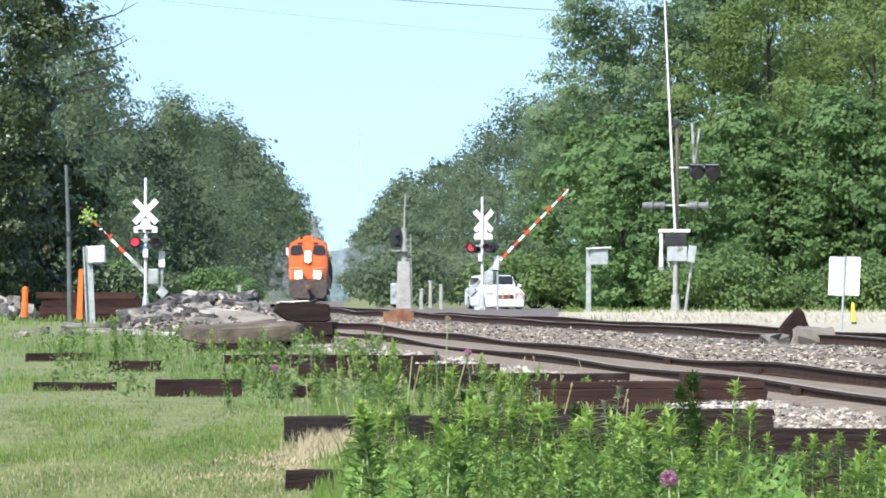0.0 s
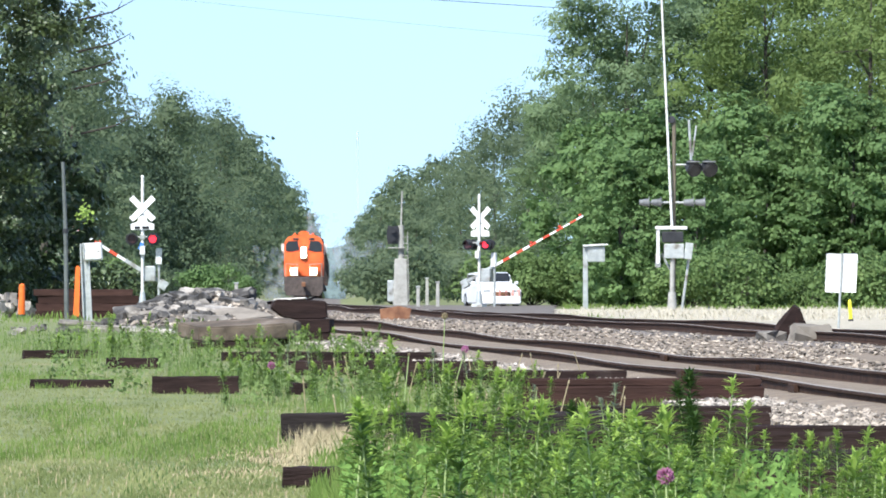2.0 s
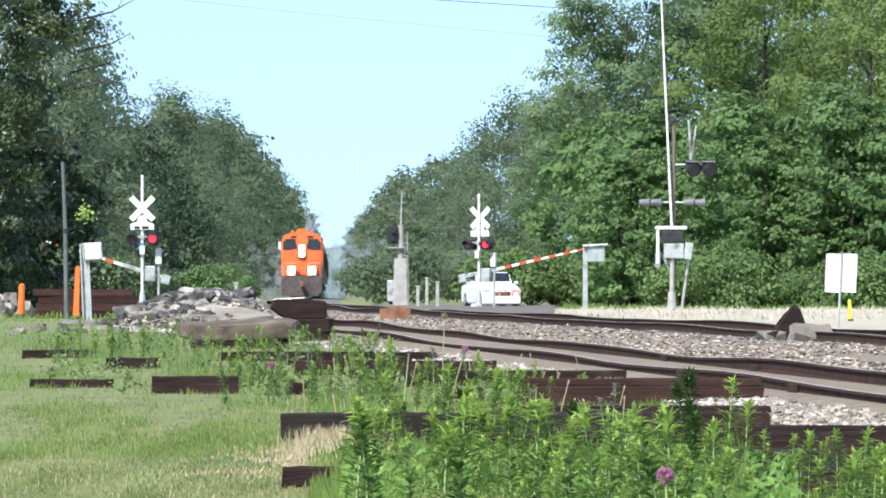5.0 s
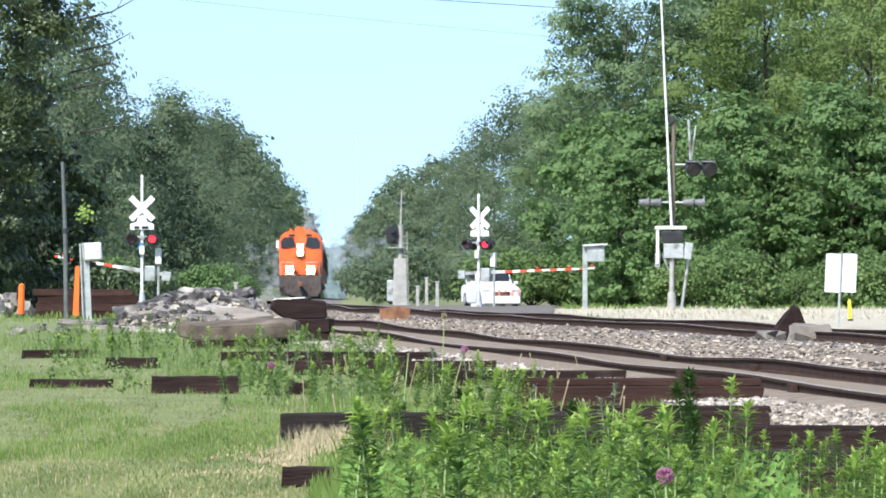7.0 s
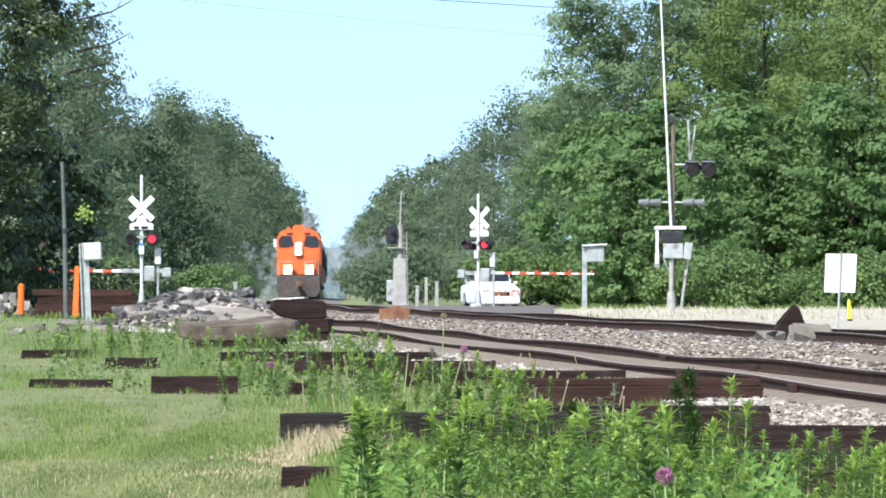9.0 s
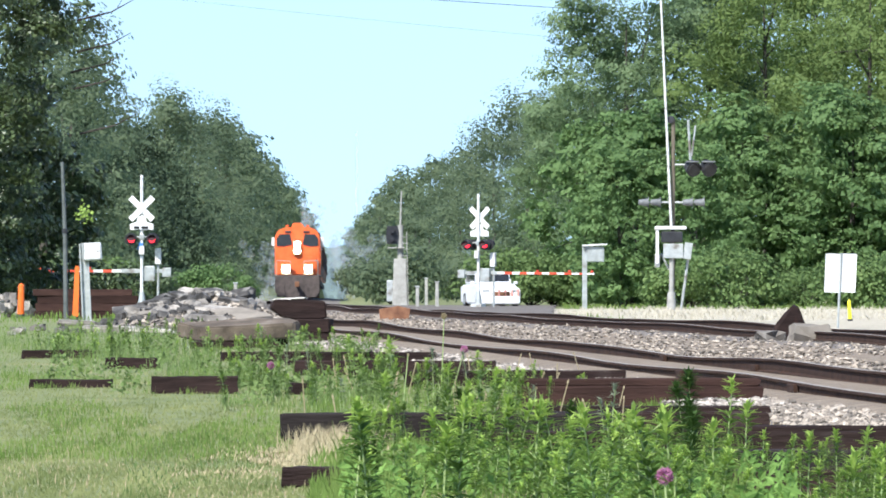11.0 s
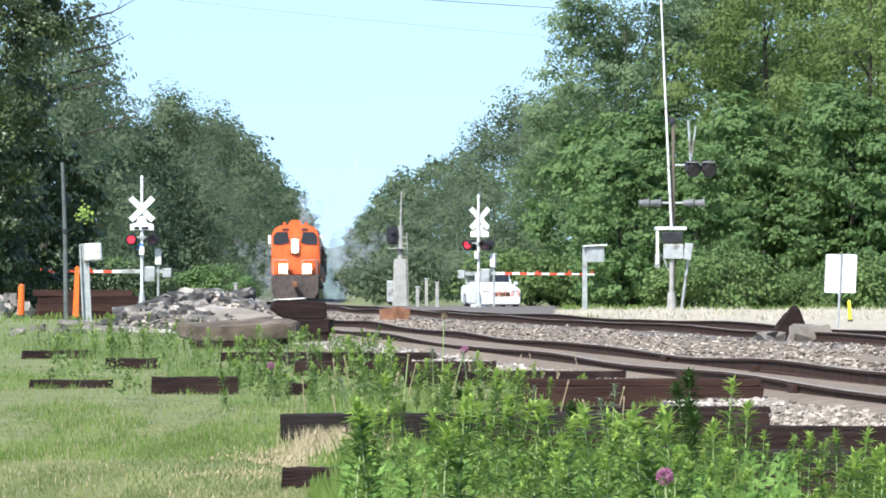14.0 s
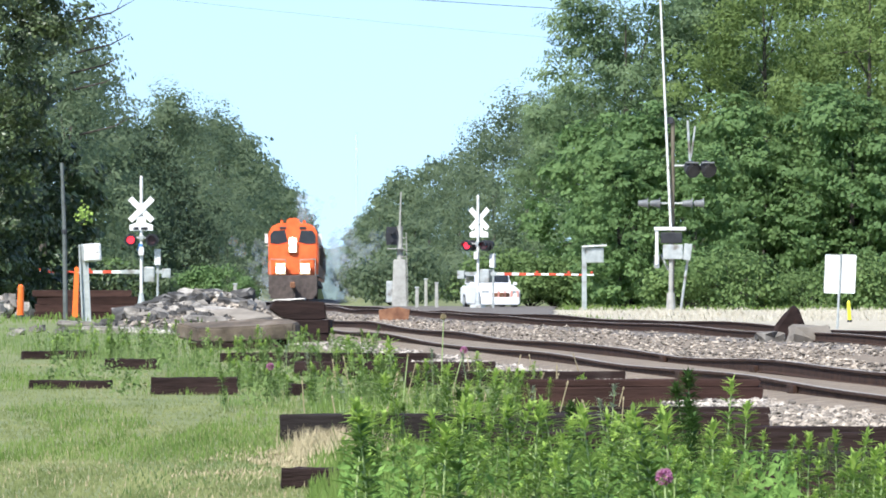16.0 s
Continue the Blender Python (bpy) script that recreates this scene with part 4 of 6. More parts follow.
def raised_gate():
    """The third signal of the crossing, turned away: its arm stands upright."""
    x, y = 8.64, 318.3
    top = thing("raised_gate_signal", x, y, ground_z(y), "signal mast with upright white gate arm and hooded lamps", "crossing signal")
    bm = B()
    rod(bm, (0.03, 0, 0.1), (0.06, 0, 7.24), 0.085, 0.075, 12)
    part("mast", bm, M_WOODPOLE, top, "weathered mast")
    bm = B()
    rod(bm, (-0.02, -0.2, 0.0), (-0.02, -0.2, 0.75), 0.19, 0.14, 12)
    rod(bm, (-0.02, -0.2, 0.75), (0, -0.2, 3.0), 0.09, 0.08, 12)
    part("foot", bm, M_SIGNAL, top, "pale painted foot of the mast")
    part("gate_arm", rod(B(), (-0.02, -0.25, 3.09), (-0.50, -0.25, 13.6), 0.05, 0.036, 8), M_WORN_WHITE, top, "upright white gate arm")
    bm = B()
    box(bm, -0.05, -0.25, 3.16, 1.2, 0.3, 0.13, 0.03)
    box(bm, -0.55, -0.25, 2.46, 0.12, 0.2, 1.3, 0.02)
    part("bracket", bm, M_WORN_WHITE, top, "white gate bracket")
    part("motor_case", box(B(), 0.0, -0.1, 2.82, 0.8, 0.5, 0.42, 0.04), M_BLACK, top, "dark gate motor case")
    bm = B()
    box(bm, 0.05, -0.3, 2.29, 0.75, 0.2, 0.55, 0.03)
    box(bm, 0.6, -0.2, 2.29, 0.3, 0.3, 0.62, 0.03, (0, 8, 0))
    box(bm, -0.55, -0.2, 1.92, 0.2, 0.2, 0.5, 0.03)
    part("counterweight", bm, M_GALV, top, "pale counterweights")
    part("brace", rod(rod(B(), (0.62, 0, 2.03), (0.35, 0, 0.05), 0.05), (-0.4, 0, 2.2), (-0.1, 0, 1.6), 0.04), M_GALV, top)
    part("lamp_arm", rod(rod(B(), (-1.1, 0, 4.12), (1.25, 0, 4.12), 0.04), (0, 0, 5.54), (1.1, 0, 5.54), 0.04), M_GALV, top)
    for x0 in (-1.05, -0.6, 0.62, 1.05):
        bm = B()
        rod(bm, (x0 - 0.2, 0, 4.12), (x0 + 0.16, 0, 4.12), 0.10, 0.15, 14)
        rod(bm, (x0 + 0.16, 0, 4.12), (x0 + 0.18, 0, 4.12), 0.22, 0.22, 18)
        part("flasher", bm, M_LAMP_GREY, top, "grey flasher lamp seen from the side")
    for x0 in (0.78, 1.38):
        bm = B()
        rod(bm, (x0 - 0.1, 0.15, 5.52), (x0 + 0.05, -0.22, 5.35), 0.24, 0.30, 18)
        lamp = part("hooded_lamp", bm, M_DARK, top, "large dark hooded signal lamp")
        part("hood", box(B(), x0, -0.25, 5.65, 0.5, 0.3, 0.05, 0.01), M_LAMP_GREY, lamp)
        part("lens", rod(B(), (x0 + 0.047, -0.214, 5.353), (x0 + 0.06, -0.245, 5.339), 0.23, 0.22, 18), M_BLACK, lamp, "dark unlit lens")
    part("cable_bundle", rod(rod(B(), (0.72, 0, 5.44), (0.62, 0, 7.24), 0.05), (0.75, 0, 5.86), (0.9, 0, 7.03), 0.035), M_GALV, top)
    part("bell", rod(B(), (-0.05, 0, 7.24), (-0.05, -0.15, 7.24), 0.15, 0.13, 16), M_DARK, top)


FLIGHTS = []


def bird(name_label, span):
    """A swallow in glide: body, two bent wings and a forked tail; it flies along -x."""
    top = thing("swallow", 0, 150, 30, name_label, "bird", "flying birds")
    bm = B()
    bmesh.ops.create_uvsphere(bm, u_segments=10, v_segments=8, radius=0.5, matrix=Matrix.Diagonal((span * 0.5, span * 0.15, span * 0.14, 1)))
    part("body", bm, M_BIRD, top)
    for sy in (-1, 1):
        bm = B()
        slab(bm, [(-span * 0.1, 0), (span * 0.1, 0), (span * 0.14, span * 0.24), (span * 0.2, span * 0.46), (span * 0.04, span * 0.26)], 0.008, pose(0, 0, 0, 90 * 0 - sy * 52, 0, 0))
        part("wing", bm, M_BIRD, top)
    bm = B()
    slab(bm, [(span * 0.2, 0.0), (span * 0.42, span * 0.08), (span * 0.36, 0.0), (span * 0.42, -span * 0.08)], 0.006, pose(0, 0, 0, 80, 0, 0))
    part("tail", bm, M_BIRD, top)
    return top


def build_birds():
    FLIGHTS.append((bird("small dark swallow gliding across the sky", 0.2), [
        (0.0, 113.0, 22.0), (6.0, 60.0, 15.5), (12.0, 8.6, 6.9), (12.7, 2.92, 6.2), (12.8, 2.08, 6.08), (12.9, 1.29, 5.94), (13.0, 0.45, 5.82), (13.1, -0.39, 5.68), (13.2, -1.2, 5.45), (13.3, -2.11, 5.19),
        (13.4, -2.99, 5.01), (13.5, -3.92, 4.87), (13.6, -4.88, 4.8), (13.8, -6.7, 4.75), (14.5, -13.0, 5.2), (16.0, -26.0, 7.0)], 149.6))
    FLIGHTS.append((bird("small dark swallow flying lower across the sky", 0.15), [
        (0.0, 135.0, 30.0), (6.0, 76.0, 19.0), (12.0, 16.5, 8.5), (13.4, 2.55, 5.65), (13.5, 1.59, 5.4), (13.6, 0.6, 5.1), (13.7, -0.47, 4.79), (13.8, -1.47, 4.42), (14.0, -3.5, 3.8), (14.5, -8.5, 3.6), (16.0, -24.0, 5.0)], 170.0))


def motions():
    for ob, rows, y in FLIGHTS:
        walk(ob, [(t, pose(x, y, z, 0, 6, 0)) for t, x, z in rows])

    def train_pose(t, back):
        y = 676.0 - (676.0 - 523.0) * t / 16.0 + back
        return pose(main_x(y), y, rail_z(y), -0.1, 0, math.degrees(0.012))
    for ob, back in TRAIN:
        walk(ob, [(t, train_pose(t, back)) for t in (0.0, 2.0, 4.0, 6.0, 8.0, 10.0, 12.0, 14.0, 16.0)])
    # the two lamps of a pair flash in turn: an added shutter covers the dark one and hinges up under the hood of the
    # lit one
    for flap, x, y, z, sy, side in OFF_FLAPS:
        rows, shut = [(0.0, side > 0)], side > 0
        for k in range(34):
            t = 0.07 + 0.475 * k
            rows += [(t - 0.035, shut), (t + 0.035, not shut)]
            shut = not shut
        rows = [r for r in rows if r[0] < 16]
        walk(flap, [(t, pose(x, y, z, 0 if s else 86 * sy)) for t, s in rows + [(16.0, rows[-1][1])]])
    falls = [[(0.0, 45), (0.5, 41.5), (1.0, 38.5), (1.5, 35.5), (2.0, 31.5), (2.5, 28.5), (3.0, 25.5), (3.5, 23), (4.0, 20.5), (6.5, 12.5), (7.0, 9.5), (7.5, 6), (8.0, 3.5), (8.5, 1.2), (9.0, 0), (16.0, 0)],
             [(0.0, 42.4), (0.5, 38), (1.0, 34), (1.5, 30.5), (2.0, 26.5), (2.5, 23.5), (3.0, 20.5), (3.5, 17.5), (4.0, 15.5), (6.5, 4.5), (7.0, 2), (7.5, 0.5), (8.0, 0), (9.0, -0.5), (16.0, -0.5)]]
    for (piv, side), fall in zip(ARMS, falls):
        walk(piv, [(t, pose(0, 0, 1.55, 0, -side * a, 0)) for t, a in fall])


# ---- timbers, rubble and posts round the crossing ----
def timber(x, y, z, length, turn=0.0, material=None, label="dark creosoted railway tie lying in the grass", group="discarded ties", w=0.23, h=0.19, lean=0.0, seed=0, roll=0.0):
    """A worn timber with split, uneven ends; z is its underside."""
    rng = random.Random(seed + int(abs(x) * 971 + y * 37))
    n = 9
    ring = [(-w / 2, 0.012), (-w / 2 + 0.012, 0), (w / 2 - 0.012, 0), (w / 2, 0.012), (w / 2, h - 0.016), (w / 2 - 0.016, h), (-w / 2 + 0.016, h), (-w / 2, h - 0.016)]
    verts, faces = [], []
    for i in range(n):
        u = -length / 2 + length * i / (n - 1)
        for k, (a, b) in enumerate(ring):
            e = rng.uniform(-0.02, 0.02) if i in (0, n - 1) else rng.uniform(-0.01, 0.01)
            verts.append((u + e, a + rng.uniform(-0.005, 0.005), b + rng.uniform(-0.007, 0.005)))
    for i in range(n - 1):
        for k in range(8):
            faces.append((i * 8 + k, i * 8 + (k + 1) % 8, (i + 1) * 8 + (k + 1) % 8, (i + 1) * 8 + k))
    faces.append(tuple(range(8)))
    faces.append(tuple(range((n - 1) * 8, n * 8))[::-1])
    ob = raw("railway_tie", verts, faces, material or M_TIE)
    ob.matrix_basis = pose(x, y, z, roll, lean, turn)
    TIES.append((x, y, length))
    return tagged(ob, label, "railway tie", group)


def chunk(x, y, z, sx, sy, sz, turn, lean, material, seed, name, label, group):
    """A broken lump: a box whose corners are knocked off."""
    rng = random.Random(seed)
    bm = B()
    bmesh.ops.create_cube(bm, size=1.0)
    bmesh.ops.subdivide_edges(bm, edges=bm.edges[:], cuts=1, use_grid_fill=True)
    for v in bm.verts:
        d = Vector(v.co)
        k = 1.0 - 0.16 * max(0.0, d.length - 0.62) / 0.25
        rough = 0.13 if sz > 0.4 * sx else 0.06
        v.co = d * k + Vector([rng.uniform(-rough, rough) for _ in range(3)])
        v.co = Vector((v.co.x * sx, v.co.y * sy, v.co.z * sz))
    ob = part(name, bm, material)
    ob.matrix_basis = pose(x, y, z, lean * 0.6, lean, turn)
    return tagged(ob, label, "rubble", group)


TIES = []
M_MOUND = mat("crushed_stone", (0.055, 0.048, 0.04), (0.18, 0.16, 0.137), 7, 0.95, 0, 0.9, 20, stain=(0.10, 0.09, 0.08), stain_scale=1.2)
RUST_TIE = mat("red_brown_timber", (0.024, 0.013, 0.011), (0.062, 0.034, 0.027), 2, 0.9, 0, 0.6, 22, vary=0.3, stretch=(0.4, 3, 3))


def flat_slab(x, y, z, half, rx, ry, rz, material, label):
    """A flat broken slab with an uneven outline; half is half its width."""
    rng = random.Random(int(abs(x) * 1000))
    ring = []
    for k in range(8):
        a = 2 * math.pi * k / 8
        r = rng.uniform(0.72, 1.12)
        ring.append((half * r * math.cos(a), half * 0.62 * r * math.sin(a)))
    bm = slab(B(), ring, 0.1, pose(0, 0, 0, 90, 0, 0))
    bmesh.ops.bevel(bm, geom=bm.edges[:], offset=0.02, segments=1, affect="EDGES")
    ob = part("broken_slab", bm, material)
    ob.matrix_basis = pose(x, y, z, rx, ry, rz)
    return tagged(ob, label, "slab", "slabs of the heap")


M_TIE_SLATE = mat("slate_tie", (0.017, 0.0135, 0.0128), (0.041, 0.033, 0.031), 2.2, 0.85, 0, 0.6, 22, vary=0.15, stretch=(0.4, 2, 2), stain=(0.075, 0.066, 0.064), stain_scale=1.6, cover=0.66)
M_TIE_RED = mat("red_weathered_tie", (0.022, 0.012, 0.010), (0.055, 0.029, 0.023), 2.2, 0.85, 0, 0.6, 22, vary=0.15, stretch=(0.4, 3, 3))

for m in (M_TIE_SLATE, M_TIE_RED, RUST_TIE):
    m.node_tree.nodes["Principled BSDF"].inputs["Specular IOR Level"].default_value = 0.12


def build_timbers():
    R = random.Random(9)
    # loose ties in the weeds of the near ground
    timber(0.07, 65.6, 0, 2.62, 4, M_TIE_SLATE, "slate-grey weathered railway tie lying in the grass", h=0.26)
    timber(1.94, 84.2, 0, 2.5, -2, M_TIE_RED, "red-brown weathered railway tie lying in the grass", h=0.22)
    timber(1.94, 84.2, 0.215, 2.45, -2.5, M_TIE_RED, "thin red-brown plank on a tie", h=0.08, w=0.2)
    timber(0.86, 100.0, 0, 2.62, 2)
    timber(1.46, 71.6, 0, 2.6, 3, h=0.17)
    timber(1.72, 76.5, 0, 2.5, 2, h=0.14)
    timber(1.71, 60.1, 0, 2.7, -1, h=0.22)
    timber(3.29, 63.5, 0, 2.3, 2, h=0.2)
    timber(2.63, 54.9, 0, 2.3, -2, M_TIE_SLATE, "slate-grey weathered railway tie lying in the grass", h=0.2)
    timber(1.59, 51.0, 0, 2.5, 3, h=0.16)
    timber(-0.75, 53.1, 0, 0.52, 6, h=0.13)
    timber(-0.62, 111.0, 0, 2.62, -3)
    timber(-1.19, 123.1, 0, 2.2, 3)
    timber(-2.74, 93.5, 0, 0.95, 8, h=0.2)
    timber(-4.31, 98.0, -0.08, 0.95, -8, h=0.19)
    timber(-6.00, 132.9, -0.06, 1.2, 6, h=0.19)
    timber(-4.36, 118.8, -0.04, 0.75, -5, h=0.19)
    timber(-1.56, 92.6, 0, 0.25, 20, h=0.14)
    timber(-2.68, 127.8, -0.03, 1.3, 5, h=0.18)
    # the stacked bridge timbers at the edge of the ballast
    timber(-3.68, 149.95, 0.0, 1.55, 2, M_TIE, "dark squared timber under a leaning slab", "stacked timbers", 0.24, 0.12)
    timber(-3.5, 150.45, 0.0, 1.5, -2, M_TIE, "dark squared timber under a leaning slab", "stacked timbers", 0.24, 0.19)
    bm = B()
    edge = [(-1.0, 0.38), (-0.62, -0.36), (-0.2, -0.43), (0.45, -0.4), (0.93, -0.27), (1.02, -0.05), (0.86, 0.42), (0.2, 0.5), (-0.5, 0.44)]
    slab(bm, [(a * 1.1 + 0.08, -b) for a, b in edge], 0.27, pose(0, 0, 0, 90, 0, 0))
    bmesh.ops.bevel(bm, geom=bm.edges[:], offset=0.03, segments=2, affect="EDGES")
    for v in bm.verts:
        v.co += 0.035 * noise.noise_vector(v.co * 4.0)
    ob = part("broken_slab", bm, M_SLAB)
    ob.matrix_basis = pose(-3.72, 150.22, 0.315, 8, -2, 0)
    tagged(ob, "thick brown broken slab leaning on dark timbers", "slab")
    for k in range(3):
        timber(-2.42 - 0.02 * k, 156.0 + k * 0.45, 0.0, 0.68, 4, M_TIE, "dark squared timber in a low stack", "stacked timbers", 0.3, 0.245)
        timber(-2.40 + 0.02 * k, 156.0 + k * 0.45, 0.243, 0.64, -3, M_TIE, "dark squared timber in a low stack", "stacked timbers", 0.3, 0.245)
    bm = slab(B(), [(-0.52, 0.2), (-0.44, 0.36), (0.0, 0.37), (0.5, 0.34), (0.52, 0.02), (0.4, 0.0), (-0.12, 0.0), (-0.3, 0.04)], 0.62, pose(0, 0, 0))
    bmesh.ops.bevel(bm, geom=bm.edges[:], offset=0.025, segments=1, affect="EDGES")
    for v in bm.verts:
        v.co += 0.02 * noise.noise_vector(v.co * 6.0)
    ob = part("timber_baulk", bm, M_TIE)
    ob.matrix_basis = pose(-2.68, 156.45, 0.484, 0, 0, 5)
    tagged(ob, "heavy dark timber baulk with a broken end on the stack", "timber", "stacked timbers")
    # added pale slab: its near-white colour stands for the headlamps' reflection
    chunk(-2.82, 156.35, 0.85, 0.6, 0.4, 0.05, 4, -3, M_LAMP_GLEAM, 350, "broken_slab", "added pale slab in place of the headlamp reflection", "")
    # red-brown stack behind the marker posts
    for row in range(3):
        for k in range(2):
            timber(-11.6 + k * 1.55 + 0.04 * row, 256.0, -0.06 + 0.233 * row, 1.5, R.uniform(-2, 2), RUST_TIE, "red-brown timber in a neat stack", "red-brown stack", 0.24, 0.235)
    timber(-10.9, 256.0, 0.635, 3.0, 1, RUST_TIE, "red-brown timber in a neat stack", "red-brown stack", 0.24, 0.2)
    # rubble heap
    # the low mound of crushed stone on which the lumps lie
    xs, ys = np.linspace(-9.2, -3.9, 54), np.linspace(193, 216, 40)
    def mound_z(x, y):
        u, v = (x + 5.8) / 2.15, (y - 205) / 11.5
        k = max(0.0, 1 - u * u * (1.0 if u > 0 else 0.8)) * max(0.0, 1 - v * v)
        return ground_z(y) - 0.06 + 0.80 * k ** 0.8 + 0.10 * noise.noise((x * 3.1, y * 0.8, 1)) * min(1, k * 3)
    verts = [(x, y, mound_z(x, y)) for y in ys for x in xs]
    faces = [(b * 54 + a, b * 54 + a + 1, (b + 1) * 54 + a + 1, (b + 1) * 54 + a) for b in range(39) for a in range(53)]
    tagged(raw("stone_mound", verts, faces, M_MOUND), "low mound of pale crushed stone under the rubble", "mound")
    for k in range(118):
        x, y = R.gauss(-5.85, 0.95), R.uniform(196, 207)
        s = R.uniform(0.06, 0.21) if k % 8 else R.uniform(0.24, 0.38)
        z = mound_z(x, y) + s * R.uniform(0.0, 0.3)
        m = M_CONC if R.random() < 0.4 else M_ASPH
        chunk(x, y, z, s * R.uniform(1, 1.6), s, s * R.uniform(0.5, 0.95), R.uniform(0, 180), R.uniform(-28, 28), m, 100 + k, "rubble_chunk", "broken grey concrete lump in a heap" if m is M_CONC else "broken dark asphalt lump in a heap", "rubble heap")
    for k, (x, y, sx, tilt) in enumerate([(-5.2, 197.5, 1.25, 5), (-6.9, 197.0, 0.7, -7), (-5.0, 201.5, 0.7, 12), (-7.2, 199.5, 0.6, 6), (-6.0, 200.5, 0.9, -14), (-5.5, 195.5, 0.9, 2)]):
        chunk(x, y, mound_z(x, y) + 0.05, sx, 0.9, 0.16, 7 * k - 20, tilt, M_ASPH if k in (2, 4) else M_CONC, 300 + k, "paving_slab", "broken dark paving slab on the rubble" if k in (2, 4) else "broken pale paving slab on the rubble", "rubble heap")
    for k, (x, y, sx) in enumerate([(-6.3, 181.0, 1.1), (-7.5, 190.0, 1.2), (-9.2, 213.0, 1.0)]):
        chunk(x, y, ground_z(y) + 0.08, sx, 0.5, 0.15, 3 * k - 5, 2, M_CONC, 310 + k, "kerb_stone", "pale kerb stone lying in the grass", "kerb stones")
    for k in range(36):
        s = R.uniform(0.2, 0.42)
        chunk(-14.8 + 1.9 * R.random(), 262.0 + R.uniform(-1, 1), ground_z(262) + s * 0.3 + 0.2 * (k % 3), s * 1.4, s, s, R.uniform(0, 180), R.uniform(-20, 20), M_CONC, 400 + k, "rubble_chunk", "pale concrete lump in a low bank", "pale rubble bank")
    for k in range(30):
        s = R.uniform(0.06, 0.2)
        chunk(-10.6 + 5.6 * R.random(), 186.0 + R.uniform(-5, 12), s * 0.3, s * 1.6, s, s * 0.8, R.uniform(0, 180), R.uniform(-20, 20), M_CONC if R.random() < 0.6 else M_ASPH, 440 + k, "rubble_chunk", "small broken lump lying by the heap", "rubble heap")
    flat_slab(-4.72, 196.6, 0.36, 0.72, 19, 3, -6, M_SLAB_PALE, "large pale flat slab leaning on the rubble")
    flat_slab(-7.4, 199.6, 0.46, 0.5, 15, -5, 8, M_ASPH, "dark tilted slab at the edge of the rubble")
    for k in range(95):
        x, y = min(-5.2, R.gauss(-6.5, 0.6)), R.uniform(195.5, 200)
        g = R.uniform(0.1, 0.27)
        m = M_CONC if R.random() < 0.3 else M_ASPH
        chunk(x, y, mound_z(x, y) + g * 0.2, g * R.uniform(1, 1.5), g, g * R.uniform(0.6, 1.0), R.uniform(0, 180), R.uniform(-35, 35), m, 600 + k, "rubble_chunk", "broken grey concrete lump in a heap" if m is M_CONC else "broken dark asphalt lump in a heap", "rubble heap")
    shrub(-6.22, 203.2, 0.95, 0.28, 0.09, 240, M_PALEWEED, 46, "pale green weed growing out of the rubble")
    for k, (x, y, sx, sz) in enumerate([(-5.6, 203.0, 0.55, 0.42), (-6.3, 200.4, 0.46, 0.42), (-5.85, 199.4, 0.4, 0.34), (-6.75, 199.8, 0.36, 0.34), (-4.9, 202.5, 0.4, 0.3)]):
        chunk(x, y, mound_z(x, y) + 0.1, sx, 0.8, sz, 25 * k - 20, 8 - 9 * k, M_ASPH, 330 + k, "asphalt_block", "large dark broken asphalt block in the heap", "rubble heap")
    for k in range(48):
        s = R.uniform(0.07, 0.19)
        x, y = R.uniform(-6.0, -4.5), R.uniform(201.4, 203.4)
        chunk(x, y, mound_z(x, y) + 0.11 + s * 0.2, s * 1.5, s, s * 0.8, R.uniform(0, 180), R.uniform(-20, 20), M_CONC, 340 + k, "rubble_chunk", "pale concrete lump on top of the heap", "rubble heap")
    # the blocked end of the siding
    chunk(6.82, 158.0, 0.19, 0.74, 0.6, 0.42, 6, 3, M_SLAB_PALE, 501, "concrete_block", "pale worn concrete block between the rails", "")
    chunk(6.12, 159.0, 0.12, 0.42, 0.5, 0.26, 30, -10, M_CONC, 502, "concrete_block", "small worn concrete block by the rails", "")
    top = thing("wheel_stop", 6.64, 160.4, 0.0, "rusty wheel stop leaning on the siding", "wheel stop")
    bm = B()
    slab(bm, [(-0.52, 0.02), (0.36, 0.02), (0.3, 0.3), (0.2, 0.42), (0.12, 0.68), (-0.02, 0.74), (-0.1, 0.6), (-0.26, 0.46), (-0.38, 0.22)], 0.45, pose(0, 0, 0))
    bmesh.ops.bevel(bm, geom=bm.edges[:], offset=0.03, segments=1, affect="EDGES")
    for v in bm.verts:
        v.co += 0.05 * noise.noise_vector(v.co * 5.0)
    part("wedge", bm, M_TIE, top, "dark brown wedge")
    part("strap", box(B(), 0.08, -0.22, 0.34, 0.07, 0.03, 0.34, 0.008, (0, -16, 0)), RUST_TIE, top)
    for k in range(9):
        s = R.uniform(0.08, 0.2)
        chunk(6.0 + 1.2 * R.random(), 160.0 + R.uniform(-1, 0.6), 0.08 + s * 0.3, s * 1.3, s, s * 0.8, R.uniform(0, 180), R.uniform(-20, 20), M_CONC if k % 2 else M_ASPH, 520 + k, "rubble_chunk", "small lump heaped on the blocked siding", "siding rubble")
    # rusty box by the siding's points
    bm = B()
    slab(bm, [(-0.42, -0.2), (0.36, -0.2), (0.44, 0.26), (0.1, 0.34), (-0.45, 0.25)], 0.7, pose(-1.35, 241.3, 0.05))
    tagged(part("point_cover", bm, M_RUST), "low rusty cover box beside the points", "box")


